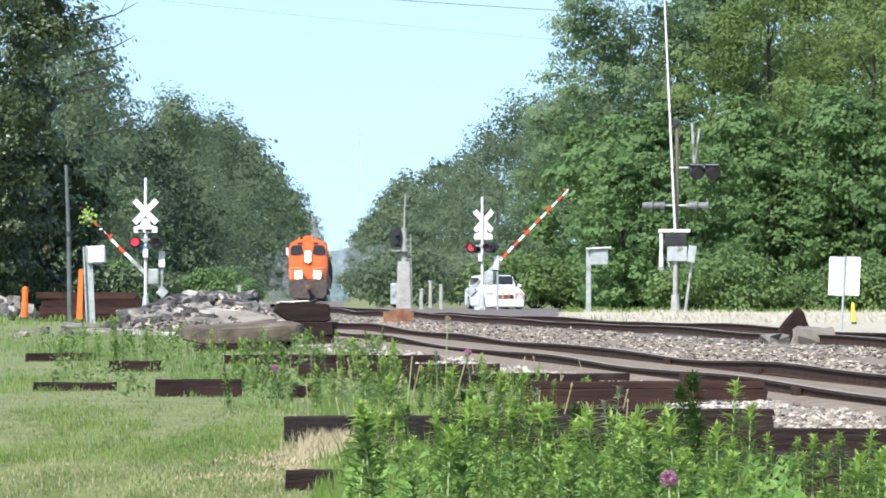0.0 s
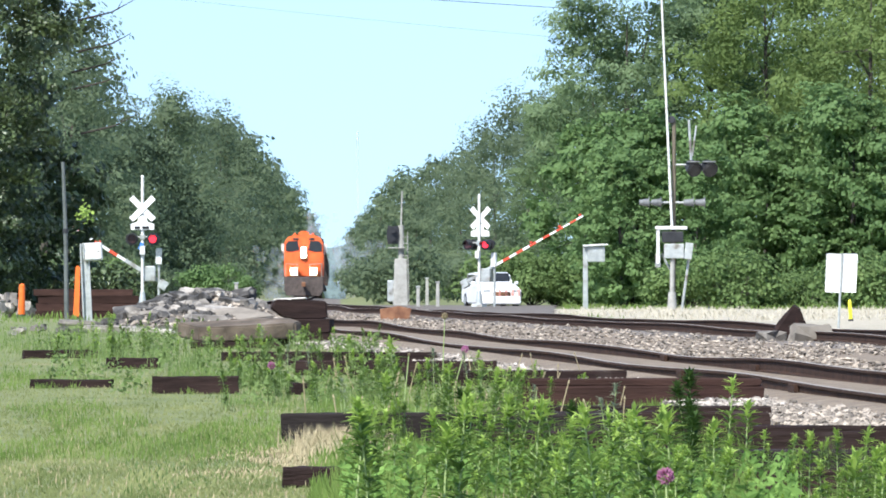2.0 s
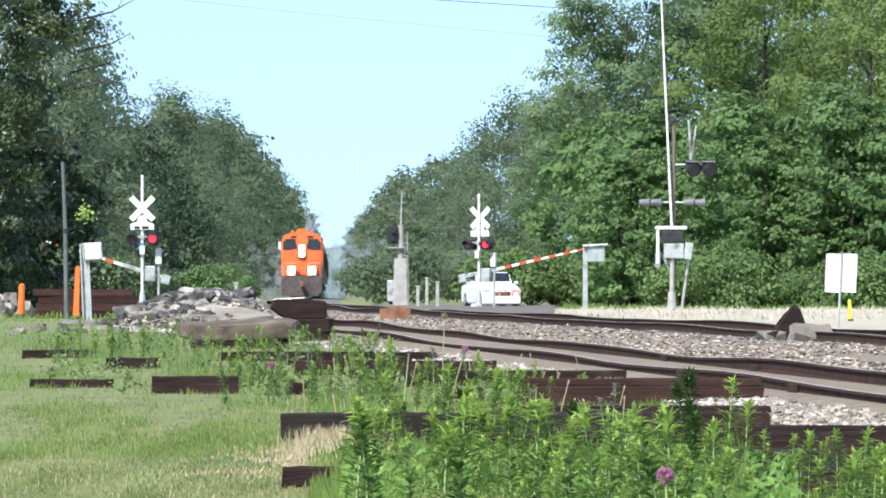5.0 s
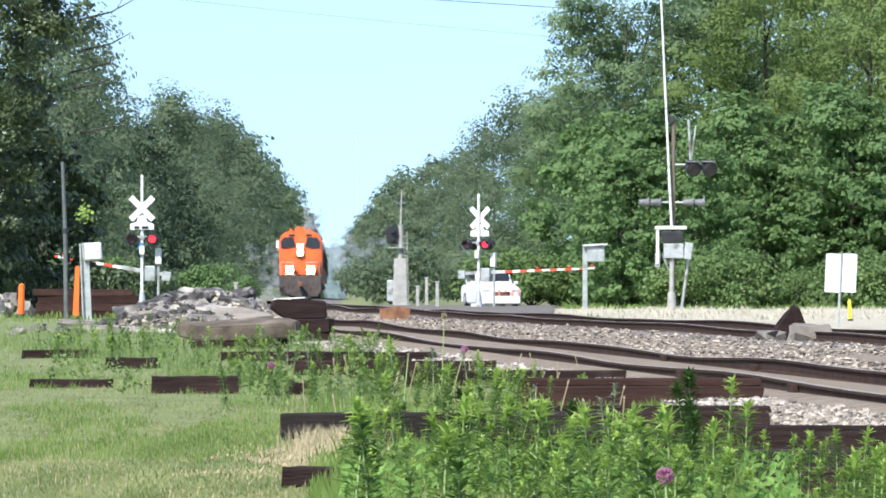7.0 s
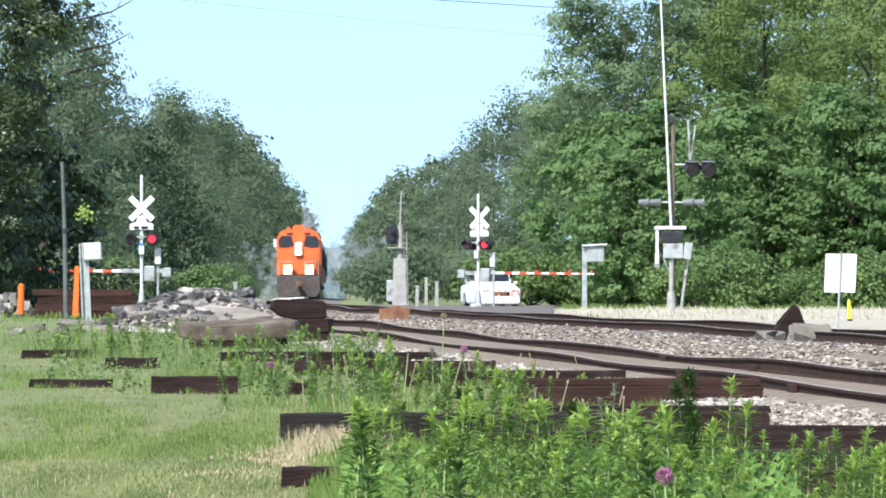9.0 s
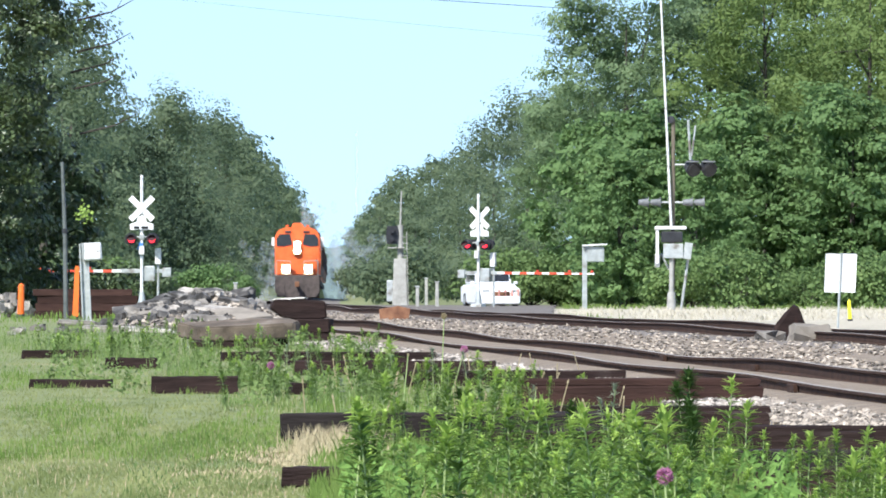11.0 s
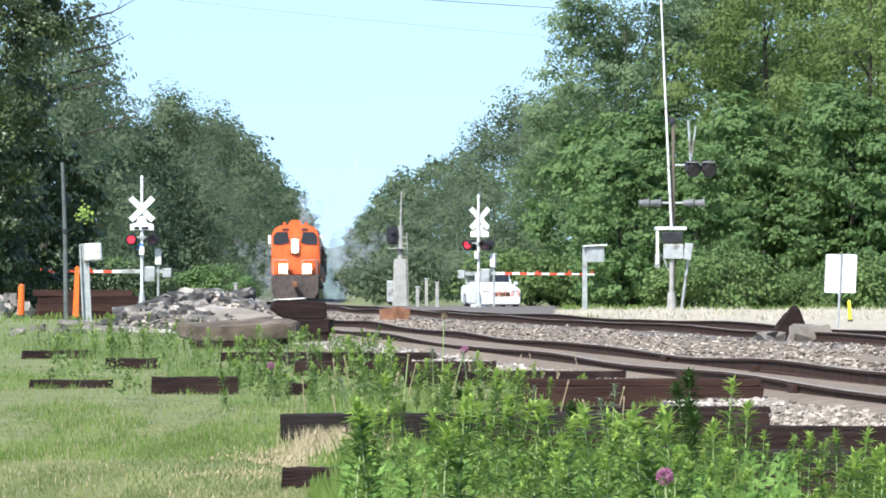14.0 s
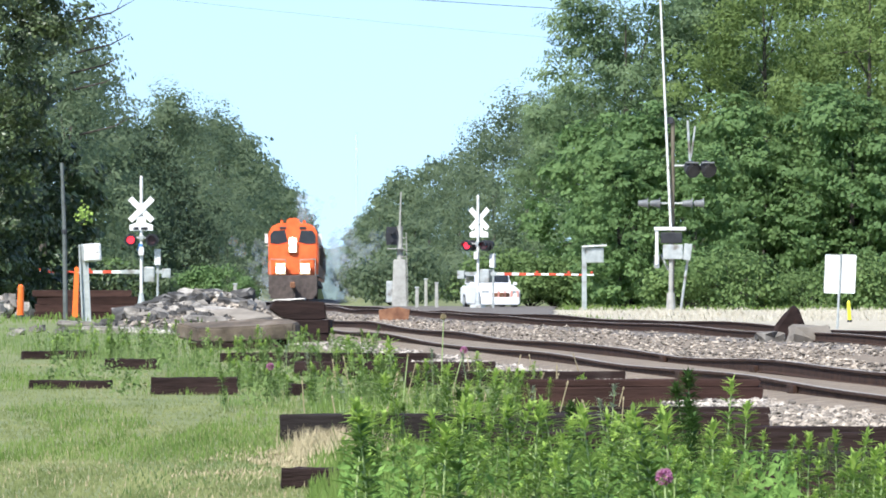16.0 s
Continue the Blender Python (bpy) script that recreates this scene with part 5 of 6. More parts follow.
def marker(x, y, h, r, lean, material, label, flat=False):
    top = thing("marker_post", x, y, ground_z(y), label, "marker post", "marker posts")
    bm = B()
    if flat:
        slab(bm, [(-r, 0), (r, 0), (r * 0.75, h - 0.05), (0, h), (-r * 0.75, h - 0.05)], 0.05, pose(0, 0, 0, 0, lean, 0))
    else:
        rod(bm, (0, 0, 0), (math.tan(radians(lean)) * h, 0, h), r, r * 0.85, 12)
        rod(bm, (math.tan(radians(lean)) * h, 0, h), (math.tan(radians(lean)) * h, 0, h + 0.06), r * 0.85, r * 0.3, 12)
    part("blade", bm, material, top)
    part("socket", rod(B(), (0, 0, 0), (0, 0, 0.12), r * 1.4, r * 1.2, 12), M_DARK, top)


def build_posts():
    marker(-12.86, 257.9, 1.0, 0.11, 1, M_MARK, "orange plastic marker post with a rounded cap")
    marker(-10.48, 241.3, 1.58, 0.085, 2.2, M_MARK, "tall orange tapering marker post", True)
    marker(10.94, 226.7, 0.58, 0.055, -3, M_YELLOW, "short yellow marker post in the gravel")
    # thin dark pole
    x, y = -11.13, 249.3
    top = thing("steel_pole", x, y, ground_z(y), "thin dark steel pole beside the oak", "pole")
    bm = B()
    rod(bm, (0.03, 0, 0), (0, 0, 2.6), 0.07, 0.065, 10)
    rod(bm, (0, 0, 2.6), (-0.08, 0, 4.65), 0.062, 0.05, 10)
    part("shaft", bm, mat("pole_grey", (0.07, 0.08, 0.075), (0.15, 0.165, 0.155), 3, 0.6, 0.2, 0.1), top)
    part("collar", rod(B(), (0, 0, 2.55), (0, 0, 2.68), 0.085), M_DARK, top)
    # channel post with a cabinet
    x, y = -9.97, 237.5
    top = thing("cabinet_post", x, y, ground_z(y), "grey steel channel post carrying a pale cabinet", "equipment box")
    bm = B()
    for d in (-0.11, 0.11):
        box(bm, d - 0.06, 0, 1.08, 0.04, 0.14, 2.2, 0.005, (0, -2.5, 0))
    box(bm, -0.06, 0.06, 1.08, 0.22, 0.03, 2.2, 0.004, (0, -2.5, 0))
    part("post", bm, M_GALV, top, "grey channel post")
    part("cabinet", box(B(), 0.14, -0.02, 1.96, 0.52, 0.36, 0.50, 0.05, (0, -3, 0)), M_WORN_WHITE, top, "pale rounded cabinet")
    part("cabinet_door", box(B(), 0.14, -0.21, 1.96, 0.44, 0.02, 0.42, 0.008, (0, -3, 0)), M_WORN_WHITE, top)
    part("hinge", box(B(), -0.12, -0.2, 1.96, 0.04, 0.06, 0.5, 0.005, (0, -3, 0)), M_GALV, top)
    # white twin board, seen with its post in front
    x, y = 9.33, 199.5
    top = thing("board_sign", x, y, ground_z(y), "white twin-panel board on a thin post", "sign")
    for sx in (-1, 1):
        part("panel", box(B(), 0.07 + sx * 0.187, 0.03, 1.34, 0.365, 0.015, 0.92, 0.03, (0, 2.5, 0)), M_WHITE, top, "white panel")
    part("post", rod(B(), (0, 0, 0), (0.09, 0, 1.8), 0.028, 0.028, 8), M_GALV, top)
    # grey post with a hooded box
    x, y = 5.73, 340.0
    top = thing("relay_post", x, y, ground_z(y), "grey post with a hooded pale box", "equipment box")
    part("post", box(B(), 0, 0, 1.3, 0.2, 0.16, 2.6, 0.02), M_GALV, top)
    part("case", box(B(), 0.42, 0, 2.25, 0.72, 0.4, 0.62, 0.04), M_GALV, top, "pale metal case")
    part("hood", box(B(), 0.40, -0.05, 2.62, 1.0, 0.55, 0.07, 0.02, (0, -3, 0)), M_WORN_WHITE, top)
    # block signal beside the line
    x, y = -1.95, 393.7
    top = thing("block_signal", x, y, ground_z(y), "pale railway block signal with ladder and case", "railway signal")
    part("mast", rod(rod(B(), (0, 0, 0), (0, 0, 3.8), 0.15, 0.13, 12), (0, 0, 3.8), (0.05, 0, 5.4), 0.05, 0.035, 8), M_SIGNAL, top)
    part("case", box(B(), -0.02, 0.1, 1.1, 0.72, 0.6, 2.3, 0.06, taper=(0.8, 0.9)), M_SIGNAL, top, "pale equipment case")
    part("case", box(B(), -0.48, 0.1, 0.75, 0.32, 0.4, 1.0, 0.04), M_GALV, top)
    bm = B()
    slab(bm, [(-0.24, -0.42), (0.24, -0.42), (0.3, 0), (0.24, 0.42), (-0.24, 0.42), (-0.3, 0)], 0.05, pose(-0.38, -0.15, 3.35))
    part("signal_head", bm, M_BLACK, top, "black signal head")
    for z in (3.15, 3.55):
        part("lamp_hood", rod(B(), (-0.38, -0.4, z), (-0.38, -0.15, z), 0.12, 0.12, 14), M_BLACK, top)
    bm = B()
    for sx in (-0.17, 0.17):
        rod(bm, (0.2 + sx, -0.1, 0.1), (0.12 + sx, -0.05, 3.5), 0.025, sides=6)
    part("ladder_rail", bm, M_SIGNAL, top)
    for k in range(11):
        part("rung", rod(B(), (0.02, -0.1, 0.35 + 0.29 * k), (0.34, -0.1, 0.35 + 0.29 * k), 0.018, sides=6), M_SIGNAL, top)
    part("platform", box(B(), -0.2, -0.1, 2.75, 0.8, 0.5, 0.05, 0.01), M_SIGNAL, top)
    # short pale posts
    for px, yy, h in ((-1.10, 374.0, 0.95), (-0.78, 415.6, 1.35), (-0.23, 374.0, 1.15), (-8.71, 356.2, 1.1), (-8.38, 356.2, 0.7)):
        top = thing("short_post", px, yy, ground_z(yy), "short pale weathered post beside the line", "post", "short posts")
        part("shaft", box(B(), 0, 0, h / 2, 0.17, 0.15, h, 0.03, taper=(0.85, 0.85)), M_SIGNAL, top)
        part("cap", box(B(), 0, 0, h, 0.2, 0.18, 0.06, 0.015), M_GALV, top)
    # lattice mast far off
    x, y = -24.6, 2420.0
    top = thing("lattice_mast", x, y, ground_z(y), "tall thin lattice mast far behind the line", "radio mast")
    bm = B()
    for k in range(3):
        a = 2 * math.pi * k / 3
        rod(bm, (0.5 * math.cos(a), 0.5 * math.sin(a), 0), (0.4 * math.cos(a), 0.4 * math.sin(a), 42), 0.045, sides=4)
    part("leg", bm, M_GALV, top)
    bm = B()
    for j in range(40):
        for k in range(3):
            a, b = 2 * math.pi * k / 3, 2 * math.pi * (k + 1) / 3
            rod(bm, (0.45 * math.cos(a), 0.45 * math.sin(a), j * 1.05), (0.45 * math.cos(b), 0.45 * math.sin(b), j * 1.05 + 1.05), 0.03, sides=4)
    part("lattice", bm, M_GALV, top)


def cable(points, r, label):
    cu = bpy.data.curves.new("overhead_wire", "CURVE")
    cu.dimensions, cu.bevel_depth, cu.bevel_resolution = "3D", r, 2
    sp = cu.splines.new("POLY")
    sp.points.add(len(points) - 1)
    for q, c in zip(sp.points, points):
        q.co = (*c, 1)
    cu.materials.append(M_DARK)
    tagged(new("overhead_wire", cu), label, "wire", "overhead wires")


def build_wires():
    for y, z0, x0, slope, sag, r in ((480.0, 16.8, -0.1, -0.066, 0.002, 0.018), (470.0, 15.45, -4.9, -0.092, 0.002, 0.006)):
        cable([(x, y, z0 + slope * (x - x0) + sag * (x - 2) ** 2 * 0.3) for x in np.arange(-30, 31, 1.5)], r, "thin dark overhead wire crossing the sky")


def build_car():
    """A white car waiting behind the far gate, seen from the front."""
    x, y = 2.2, 384.0
    top = thing("parked_car", x, y, ground_z(y), "white car waiting behind the lowered gate", "car", turn=11)
    white = mat("car_white", (0.74, 0.74, 0.74), (0.82, 0.82, 0.82), 2, 0.25, 0, 0)
    side = [(-2.3, 0.14), (2.35, 0.18), (2.4, 0.75), (2.3, 1.02), (-1.1, 1.08), (-2.25, 0.86), (-2.38, 0.6)]
    turned_side = pose(0, 0, 0, 0, 0, 90)
    bm = slab(B(), side, 1.84, turned_side)
    bmesh.ops.bevel(bm, geom=bm.edges[:], offset=0.07, segments=3, affect="EDGES")
    part("body", bm, white, top, "white painted body")
    bm = slab(B(), [(-1.1, 1.05), (2.2, 1.05), (1.75, 1.55), (0.0, 1.6), (-0.35, 1.56)], 1.56, turned_side)
    bmesh.ops.bevel(bm, geom=bm.edges[:], offset=0.06, segments=2, affect="EDGES")
    part("cabin", bm, white, top)
    part("windscreen", box(B(), 0, -0.80, 1.31, 1.36, 0.03, 0.62, 0.02, (-57 + 90 - 70, 0, 0)), M_GLASS, top, "dark windscreen")
    for sx in (-1, 1):
        part("side_window", box(B(), sx * 0.785, 0.75, 1.32, 0.03, 1.9, 0.32, 0.02), M_GLASS, top)
        part("headlight", box(B(), sx * 0.68, -2.28, 0.74, 0.36, 0.1, 0.14, 0.03), M_GALV, top)
        part("mirror", box(B(), sx * 1.0, -0.75, 1.12, 0.18, 0.1, 0.13, 0.03), white, top)
        for yy in (-1.45, 1.45):
            w = part("wheel", rod(B(), (sx * 0.72, yy, 0.33), (sx * 0.93, yy, 0.33), 0.33, 0.33, 20), M_BLACK, top, "black tyre")
            part("rim", rod(B(), (sx * 0.9, yy, 0.33), (sx * 0.945, yy, 0.33), 0.2, 0.2, 14), M_GALV, w)
    part("grille", box(B(), 0.0, -2.37, 0.62, 0.8, 0.06, 0.2, 0.02), M_RUST, top, "reddish front grille")
    for bx in (-0.1, 0.2, 0.5, 0.78):
        part("front_stripe", box(B(), bx, -2.385, 0.66, 0.11, 0.03, 0.34, 0.01), M_PINK, top, "faded red stripe on the front")
    part("bumper", box(B(), 0, -2.36, 0.34, 1.74, 0.14, 0.34, 0.05), white, top)


# ---- grass, weeds and ballast stones ----
def blades(rng, x, y, z, h, w, bend_by=0.5):
    """Grass blades of two triangles: vertices and faces."""
    k = len(x)
    a = rng.uniform(0, 2 * math.pi, k)
    lean = rng.uniform(0.05, bend_by, k) * h
    v = np.empty((k, 4, 3))
    side = np.stack([np.cos(a + 1.2 + rng.uniform(0, 1, k)), np.sin(a), np.zeros(k)], 1) * (w / 2)[:, None]
    base = np.stack([x, y, z - 0.01], 1)
    mid = base + np.stack([np.cos(a) * lean * 0.35, np.sin(a) * lean * 0.35, h * 0.55], 1)
    v[:, 0], v[:, 1], v[:, 2] = base, mid - side, mid + side
    v[:, 3] = base + np.stack([np.cos(a) * lean, np.sin(a) * lean, h], 1)
    i = (np.arange(k) * 4)[:, None]
    f = np.concatenate([i + [[0, 2, 1]], i + [[1, 2, 3]]], 1).reshape(-1, 3)
    return v.reshape(-1, 3), f


def near_points(rng, n, d0, d1, edge0, edge1):
    """Points of the near ground, more of them close by; edges are in widths of the view."""
    y = 1.0 / rng.uniform(1.0 / d1, 1.0 / d0, n)
    x = rng.uniform(edge0, edge1, n) * y * 0.0524
    keep = x < np.array([main_x(t) for t in y]) - 2.1
    return x[keep], y[keep]


def surface_z(x, y):
    return np.array([ground_z(b) + (0.05 * noise.noise((a * 0.35, b * 0.12, 0)) if abs(a) < 14 and b < 200 else 0) for a, b in zip(x, y)])


def build_grass():
    rng = np.random.default_rng(51)
    def sow(name, n, d0, d1, e0, e1, h0, h1, w, material, label, patch=0.0, shift=0.0, clear=False):
        x, y = near_points(rng, n, d0, d1, e0, e1)
        if patch:
            keep = np.array([noise.noise((a * 0.9 + shift, b * 0.07, 5.0)) > patch for a, b in zip(x, y)])
            x, y = x[keep], y[keep]
        if clear:
            keep = np.array([not any(abs(a - tx) < ln * 0.52 and -0.3 < ty - b < 19 for tx, ty, ln in TIES) for a, b in zip(x, y)])
            x, y = x[keep], y[keep]
        k = len(x)
        v, f = blades(rng, x, y, surface_z(x, y), rng.uniform(h0, h1, k), w * rng.uniform(0.6, 1.3, k))
        tagged(raw(name, v, f, material), label, "grass", kind="stuff")
    sow("mown_grass", 76000, 40, 160, -1.05, 0.1, 0.015, 0.05, 0.014, M_LAWN, "short pale green mown grass")
    sow("grass", 30000, 95, 215, -1.05, 1.05, 0.04, 0.13, 0.012, M_GRASS, "rough green grass", -0.1, 0.0, True)
    sow("grass", 16000, 60, 120, -1.05, 0.1, 0.03, 0.09, 0.011, M_GRASS, "tufts of greener grass in the lawn", 0.05, 31.0)
    sow("grass", 15000, 42, 92, -0.3, 0.55, 0.06, 0.16, 0.012, M_GRASS, "rough green grass under the weeds", -0.12)
    sow("tall_grass", 5000, 100, 200, -1.05, 0.0, 0.12, 0.3, 0.012, M_GRASS, "taller green grass by the timbers", 0.05, 9.0, True)
    sow("tall_grass", 4000, 112, 175, -1.0, -0.3, 0.08, 0.34, 0.014, M_DULL, "rank green grass in front of the heap", -0.05, 15.0, True)
    sow("tall_grass", 5000, 84, 135, -0.62, -0.1, 0.06, 0.2, 0.013, M_DULL, "rank dull grass between the ties", -0.05, 27.0, True)
    sow("tall_grass", 6000, 38, 62, -0.25, 0.7, 0.12, 0.3, 0.009, M_GRASS, "taller green grass among the weeds", 0.0, 3.0)
    sow("grass", 9000, 42, 110, -1.05, 0.0, 0.02, 0.07, 0.012, M_DULL, "dull green patches in the lawn", 0.12, 57.0)
    sow("dry_grass", 5200, 38.2, 44, -0.3, 0.25, 0.05, 0.24, 0.008, M_STRAW, "dry stalks at the foot of the weeds", -0.08, 40.0)
    sow("dry_grass", 5000, 40, 150, -1.0, 1.0, 0.03, 0.08, 0.008, M_STRAW, "sparse dry grass in the lawn", 0.1, 20.0)
    sow("dry_grass", 2400, 40, 60, -1.05, -0.3, 0.015, 0.05, 0.009, M_STRAW, "pale clippings in the near lawn", -0.05, 71.0)
    # the bleached patch in front of the timbers
    n = 8500
    y = 60.8 + rng.normal(0, 2.2, n)
    x = -1.02 + rng.normal(0, 0.26, n) + (y - 60.8) * 0.07
    keep = np.array([noise.noise((a * 2.2, b * 0.35, 2.0)) > -0.12 for a, b in zip(x, y)])
    x, y = x[keep], y[keep]
    n = len(x)
    v, f = blades(rng, x, y, surface_z(x, y), rng.uniform(0.015, 0.06, n), 0.012 * rng.uniform(0.6, 1.3, n), 1.4)
    tagged(raw("dry_grass", v, f, M_STRAW), "bleached dry grass patch in front of the timbers", "grass", kind="stuff")
    n = 2600
    y = rng.normal(62.0, 1.0, n)
    x = -0.80 + rng.normal(0, 0.14, n)
    v, f = blades(rng, x, y, surface_z(x, y), rng.uniform(0.05, 0.22, n), 0.008 * rng.uniform(0.6, 1.3, n), 0.9)
    tagged(raw("dry_grass", v, f, M_STRAW), "bleached dry tuft against a timber", "grass", kind="stuff")
    # tufts against the ties
    x, y = [], []
    for a, b, ln in TIES:
        if b < 150:
            for k in range(int(ln * 5)):
                cx, cy = a + rng.uniform(-0.5, 0.5) * ln, b - 0.3 - rng.uniform(0, 0.5)
                m = rng.integers(8, 26)
                x += list(cx + rng.normal(0, 0.035, m))
                y += list(cy + rng.normal(0, 0.1, m))
    x, y = np.array(x), np.array(y)
    v, f = blades(rng, x, y, surface_z(x, y), rng.uniform(0.03, 0.12, len(x)) * np.where(y > 115, 0.55, 1.0), 0.010 * rng.uniform(0.6, 1.3, len(x)), 0.8)
    tagged(raw("tuft_grass", v, f, M_GRASS), "green tufts growing against the ties", "grass", kind="stuff")
    # low leafy growth under the weeds, and dull broad-leaved growth by the timbers
    n = 9500
    x, y = near_points(rng, n, 38, 56, -0.23, 0.8)
    keep = np.array([noise.noise((a * 1.6, b * 0.25, 6.0)) > -0.2 for a, b in zip(x, y)])
    x, y = x[keep], y[keep]
    z = surface_z(x, y) + 0.02 + 0.26 * rng.random(len(x)) ** 1.5
    v, f = leaves(rng, np.stack([x, y, z], 1), rng.normal(size=(len(x), 3)) * 0.9 + np.array([0, -0.2, 0.7]), rng.uniform(0.05, 0.10, len(x)), 0.2, 0.05)
    tagged(raw("undergrowth", v, f, M_LOW), "low leafy growth under the weeds", "weeds", kind="stuff")
    pos = []
    for k in range(120):
        b = rng.uniform(84, 150)
        a = rng.uniform(-0.6, -0.12) * b * 0.0524 if k < 80 else rng.uniform(-0.9, -0.6) * b * 0.0524
        if any(abs(a - tx) < ln * 0.6 and 0 < ty - b < 9 for tx, ty, ln in TIES):
            continue
        hh = rng.uniform(0.08, 0.36)
        m = int(44 * hh / 0.2)
        pos.append(np.stack([a + rng.normal(0, 0.08, m), b + rng.normal(0, 0.3, m), 0.02 + hh * rng.random(m)], 1))
    pos = np.concatenate(pos)
    v, f = leaves(rng, pos, rng.normal(size=pos.shape) * 0.6 + np.array([0, -0.3, 0.7]), rng.uniform(0.04, 0.085, len(pos)), 0.3, 0.06)
    tagged(raw("undergrowth", v, f, M_DULL), "dull green broad-leaved growth among the timbers", "weeds", kind="stuff")
    # grass of the far verge and dry stalks along the gravel road
    n = 12000
    y = rng.uniform(225, 420, n)
    x = rng.uniform(-1.05, 1.05, n) * y * 0.0524
    mx, sx = np.array([main_x(t) for t in y]), np.array([siding_x(t) for t in y])
    keep = ((x < mx - 3.0) | (x > sx + 2.4)) & ~((x > sx + 3.4) & (y < 325)) & ~((x > mx) & (x < 3.3 + 0.0145 * (y - 236)))
    x, y = x[keep], y[keep]
    v, f = blades(rng, x, y, surface_z(x, y), rng.uniform(0.06, 0.3, len(x)), 0.05 * rng.uniform(0.6, 1.3, len(x)), 0.7)
    tagged(raw("verge_grass", v, f, M_GRASS), "rough grass of the far verge", "grass", kind="stuff")
    n = 6000
    y = rng.uniform(228, 340, n)
    x = rng.uniform(0.1, 1.05, n) * y * 0.0524
    sx = np.array([siding_x(t) for t in y])
    keep = (x > np.maximum(sx + 3.2, 3.2 + 0.0145 * (y - 236))) & np.array([noise.noise((a * 0.5, b * 0.06, 8.0)) > -0.15 for a, b in zip(x, y)])
    x, y = x[keep], y[keep]
    v, f = blades(rng, x, y, surface_z(x, y) + 0.03, rng.uniform(0.04, 0.22, len(x)), 0.04 * rng.uniform(0.6, 1.3, len(x)), 0.9)
    tagged(raw("dry_grass", v, f, M_PALE), "bleached grass along the pale road", "grass", kind="stuff")


def weed_model(h, seed, n_leaf, leaf_len, width=0.18, leaf=None, shoot=None, label="upright leafy green weed with narrow leaves", side=0):
    """An upright weed: stem, narrow leaves in close spirals, a bright tuft at the tip."""
    rng = np.random.default_rng(seed)
    top = thing("weed_plant", 0, 0, 0, label, "weed", "weeds by the ties")
    bend_x, bend_y = rng.uniform(-0.07, 0.07, 2)
    bm = B()
    for k in range(4):
        a, b = k / 4, (k + 1) / 4
        rod(bm, (bend_x * a * a, bend_y * a * a, h * a - 0.02), (bend_x * b * b, bend_y * b * b, h * b - 0.02), 0.0075 - 0.001 * k, 0.0065 - 0.001 * k, 5)
    part("stem", bm, M_STEM, top)
    def whorl(n, u0, u1, l0, l1, rise0, rise1, off=(0, 0, 0)):
        u = np.sort(rng.uniform(u0, u1, n))
        a = np.arange(n) * 2.4 + rng.uniform(-0.3, 0.3, n)
        ln = leaf_len * rng.uniform(l0, l1, n) * (1.15 - 0.5 * np.abs(u - 0.55))
        rise = rng.uniform(rise0, rise1, n)
        base = np.stack([bend_x * u * u, bend_y * u * u, h * u], 1) + np.array(off)
        way = np.stack([np.cos(a) * np.cos(rise), np.sin(a) * np.cos(rise), np.sin(rise)], 1)
        side = np.stack([-np.sin(a), np.cos(a), np.zeros(n)], 1)
        v = np.empty((n, 6, 3))
        v[:, 0] = base
        v[:, 1] = base + way * ln[:, None] * 0.4 + side * ln[:, None] * width * 0.5
        v[:, 2] = base + way * ln[:, None] * 0.4 - side * ln[:, None] * width * 0.5
        v[:, 5] = base + way * ln[:, None] * 0.4 + np.array([0, 0, -0.1]) * ln[:, None] * 0.5
        tip = base + way * ln[:, None]
        tip[:, 2] -= ln * 0.22
        v[:, 3] = tip
        v[:, 4] = base + way * ln[:, None] * 0.75 + side * 0.002
        i = (np.arange(n) * 6)[:, None]
        f = np.concatenate([i + [[0, 1, 5]], i + [[0, 5, 2]], i + [[1, 3, 5]], i + [[5, 3, 2]]], 1).reshape(-1, 3)
        return v.reshape(-1, 3), f
    v, f = whorl(n_leaf, 0.22, 0.9, 0.75, 1.15, 0.1, 0.8)
    raw("leaf_spiral", v, f, leaf or M_WEED, top)
    if side:
        v, f = whorl(int(n_leaf * 0.5), 0.88, 0.99, 0.4, 0.75, -0.1, 1.1)
    else:
        v, f = whorl(int(n_leaf * 0.62), 0.85, 1.0, 0.55, 1.05, 0.2, 1.35)
    raw("shoot", v, f, shoot or M_WEED_TOP, top, "bright young tip leaves")
    # side shoots, each with a round tuft of small leaves
    for k in range(side):
        a, u, out = 2.4 * k + rng.uniform(-0.4, 0.4), rng.uniform(0.6, 0.92), leaf_len * rng.uniform(0.75, 1.25)
        off = (out * math.cos(a), out * math.sin(a), 0)
        foot = Vector((bend_x * u * u, bend_y * u * u, h * u))
        twig = part("side_stem", rod(B(), foot - Vector((0, 0, 0.06)), foot + Vector(off), 0.004, 0.003, 4), M_STEM, top)
        v, f = whorl(int(n_leaf * 0.2), u - 0.04, u + 0.06, 0.35, 0.7, -0.2, 1.2, off)
        raw("side_shoot", v, f, shoot or M_WEED_TOP if k % 2 else leaf or M_WEED, twig)
    return top


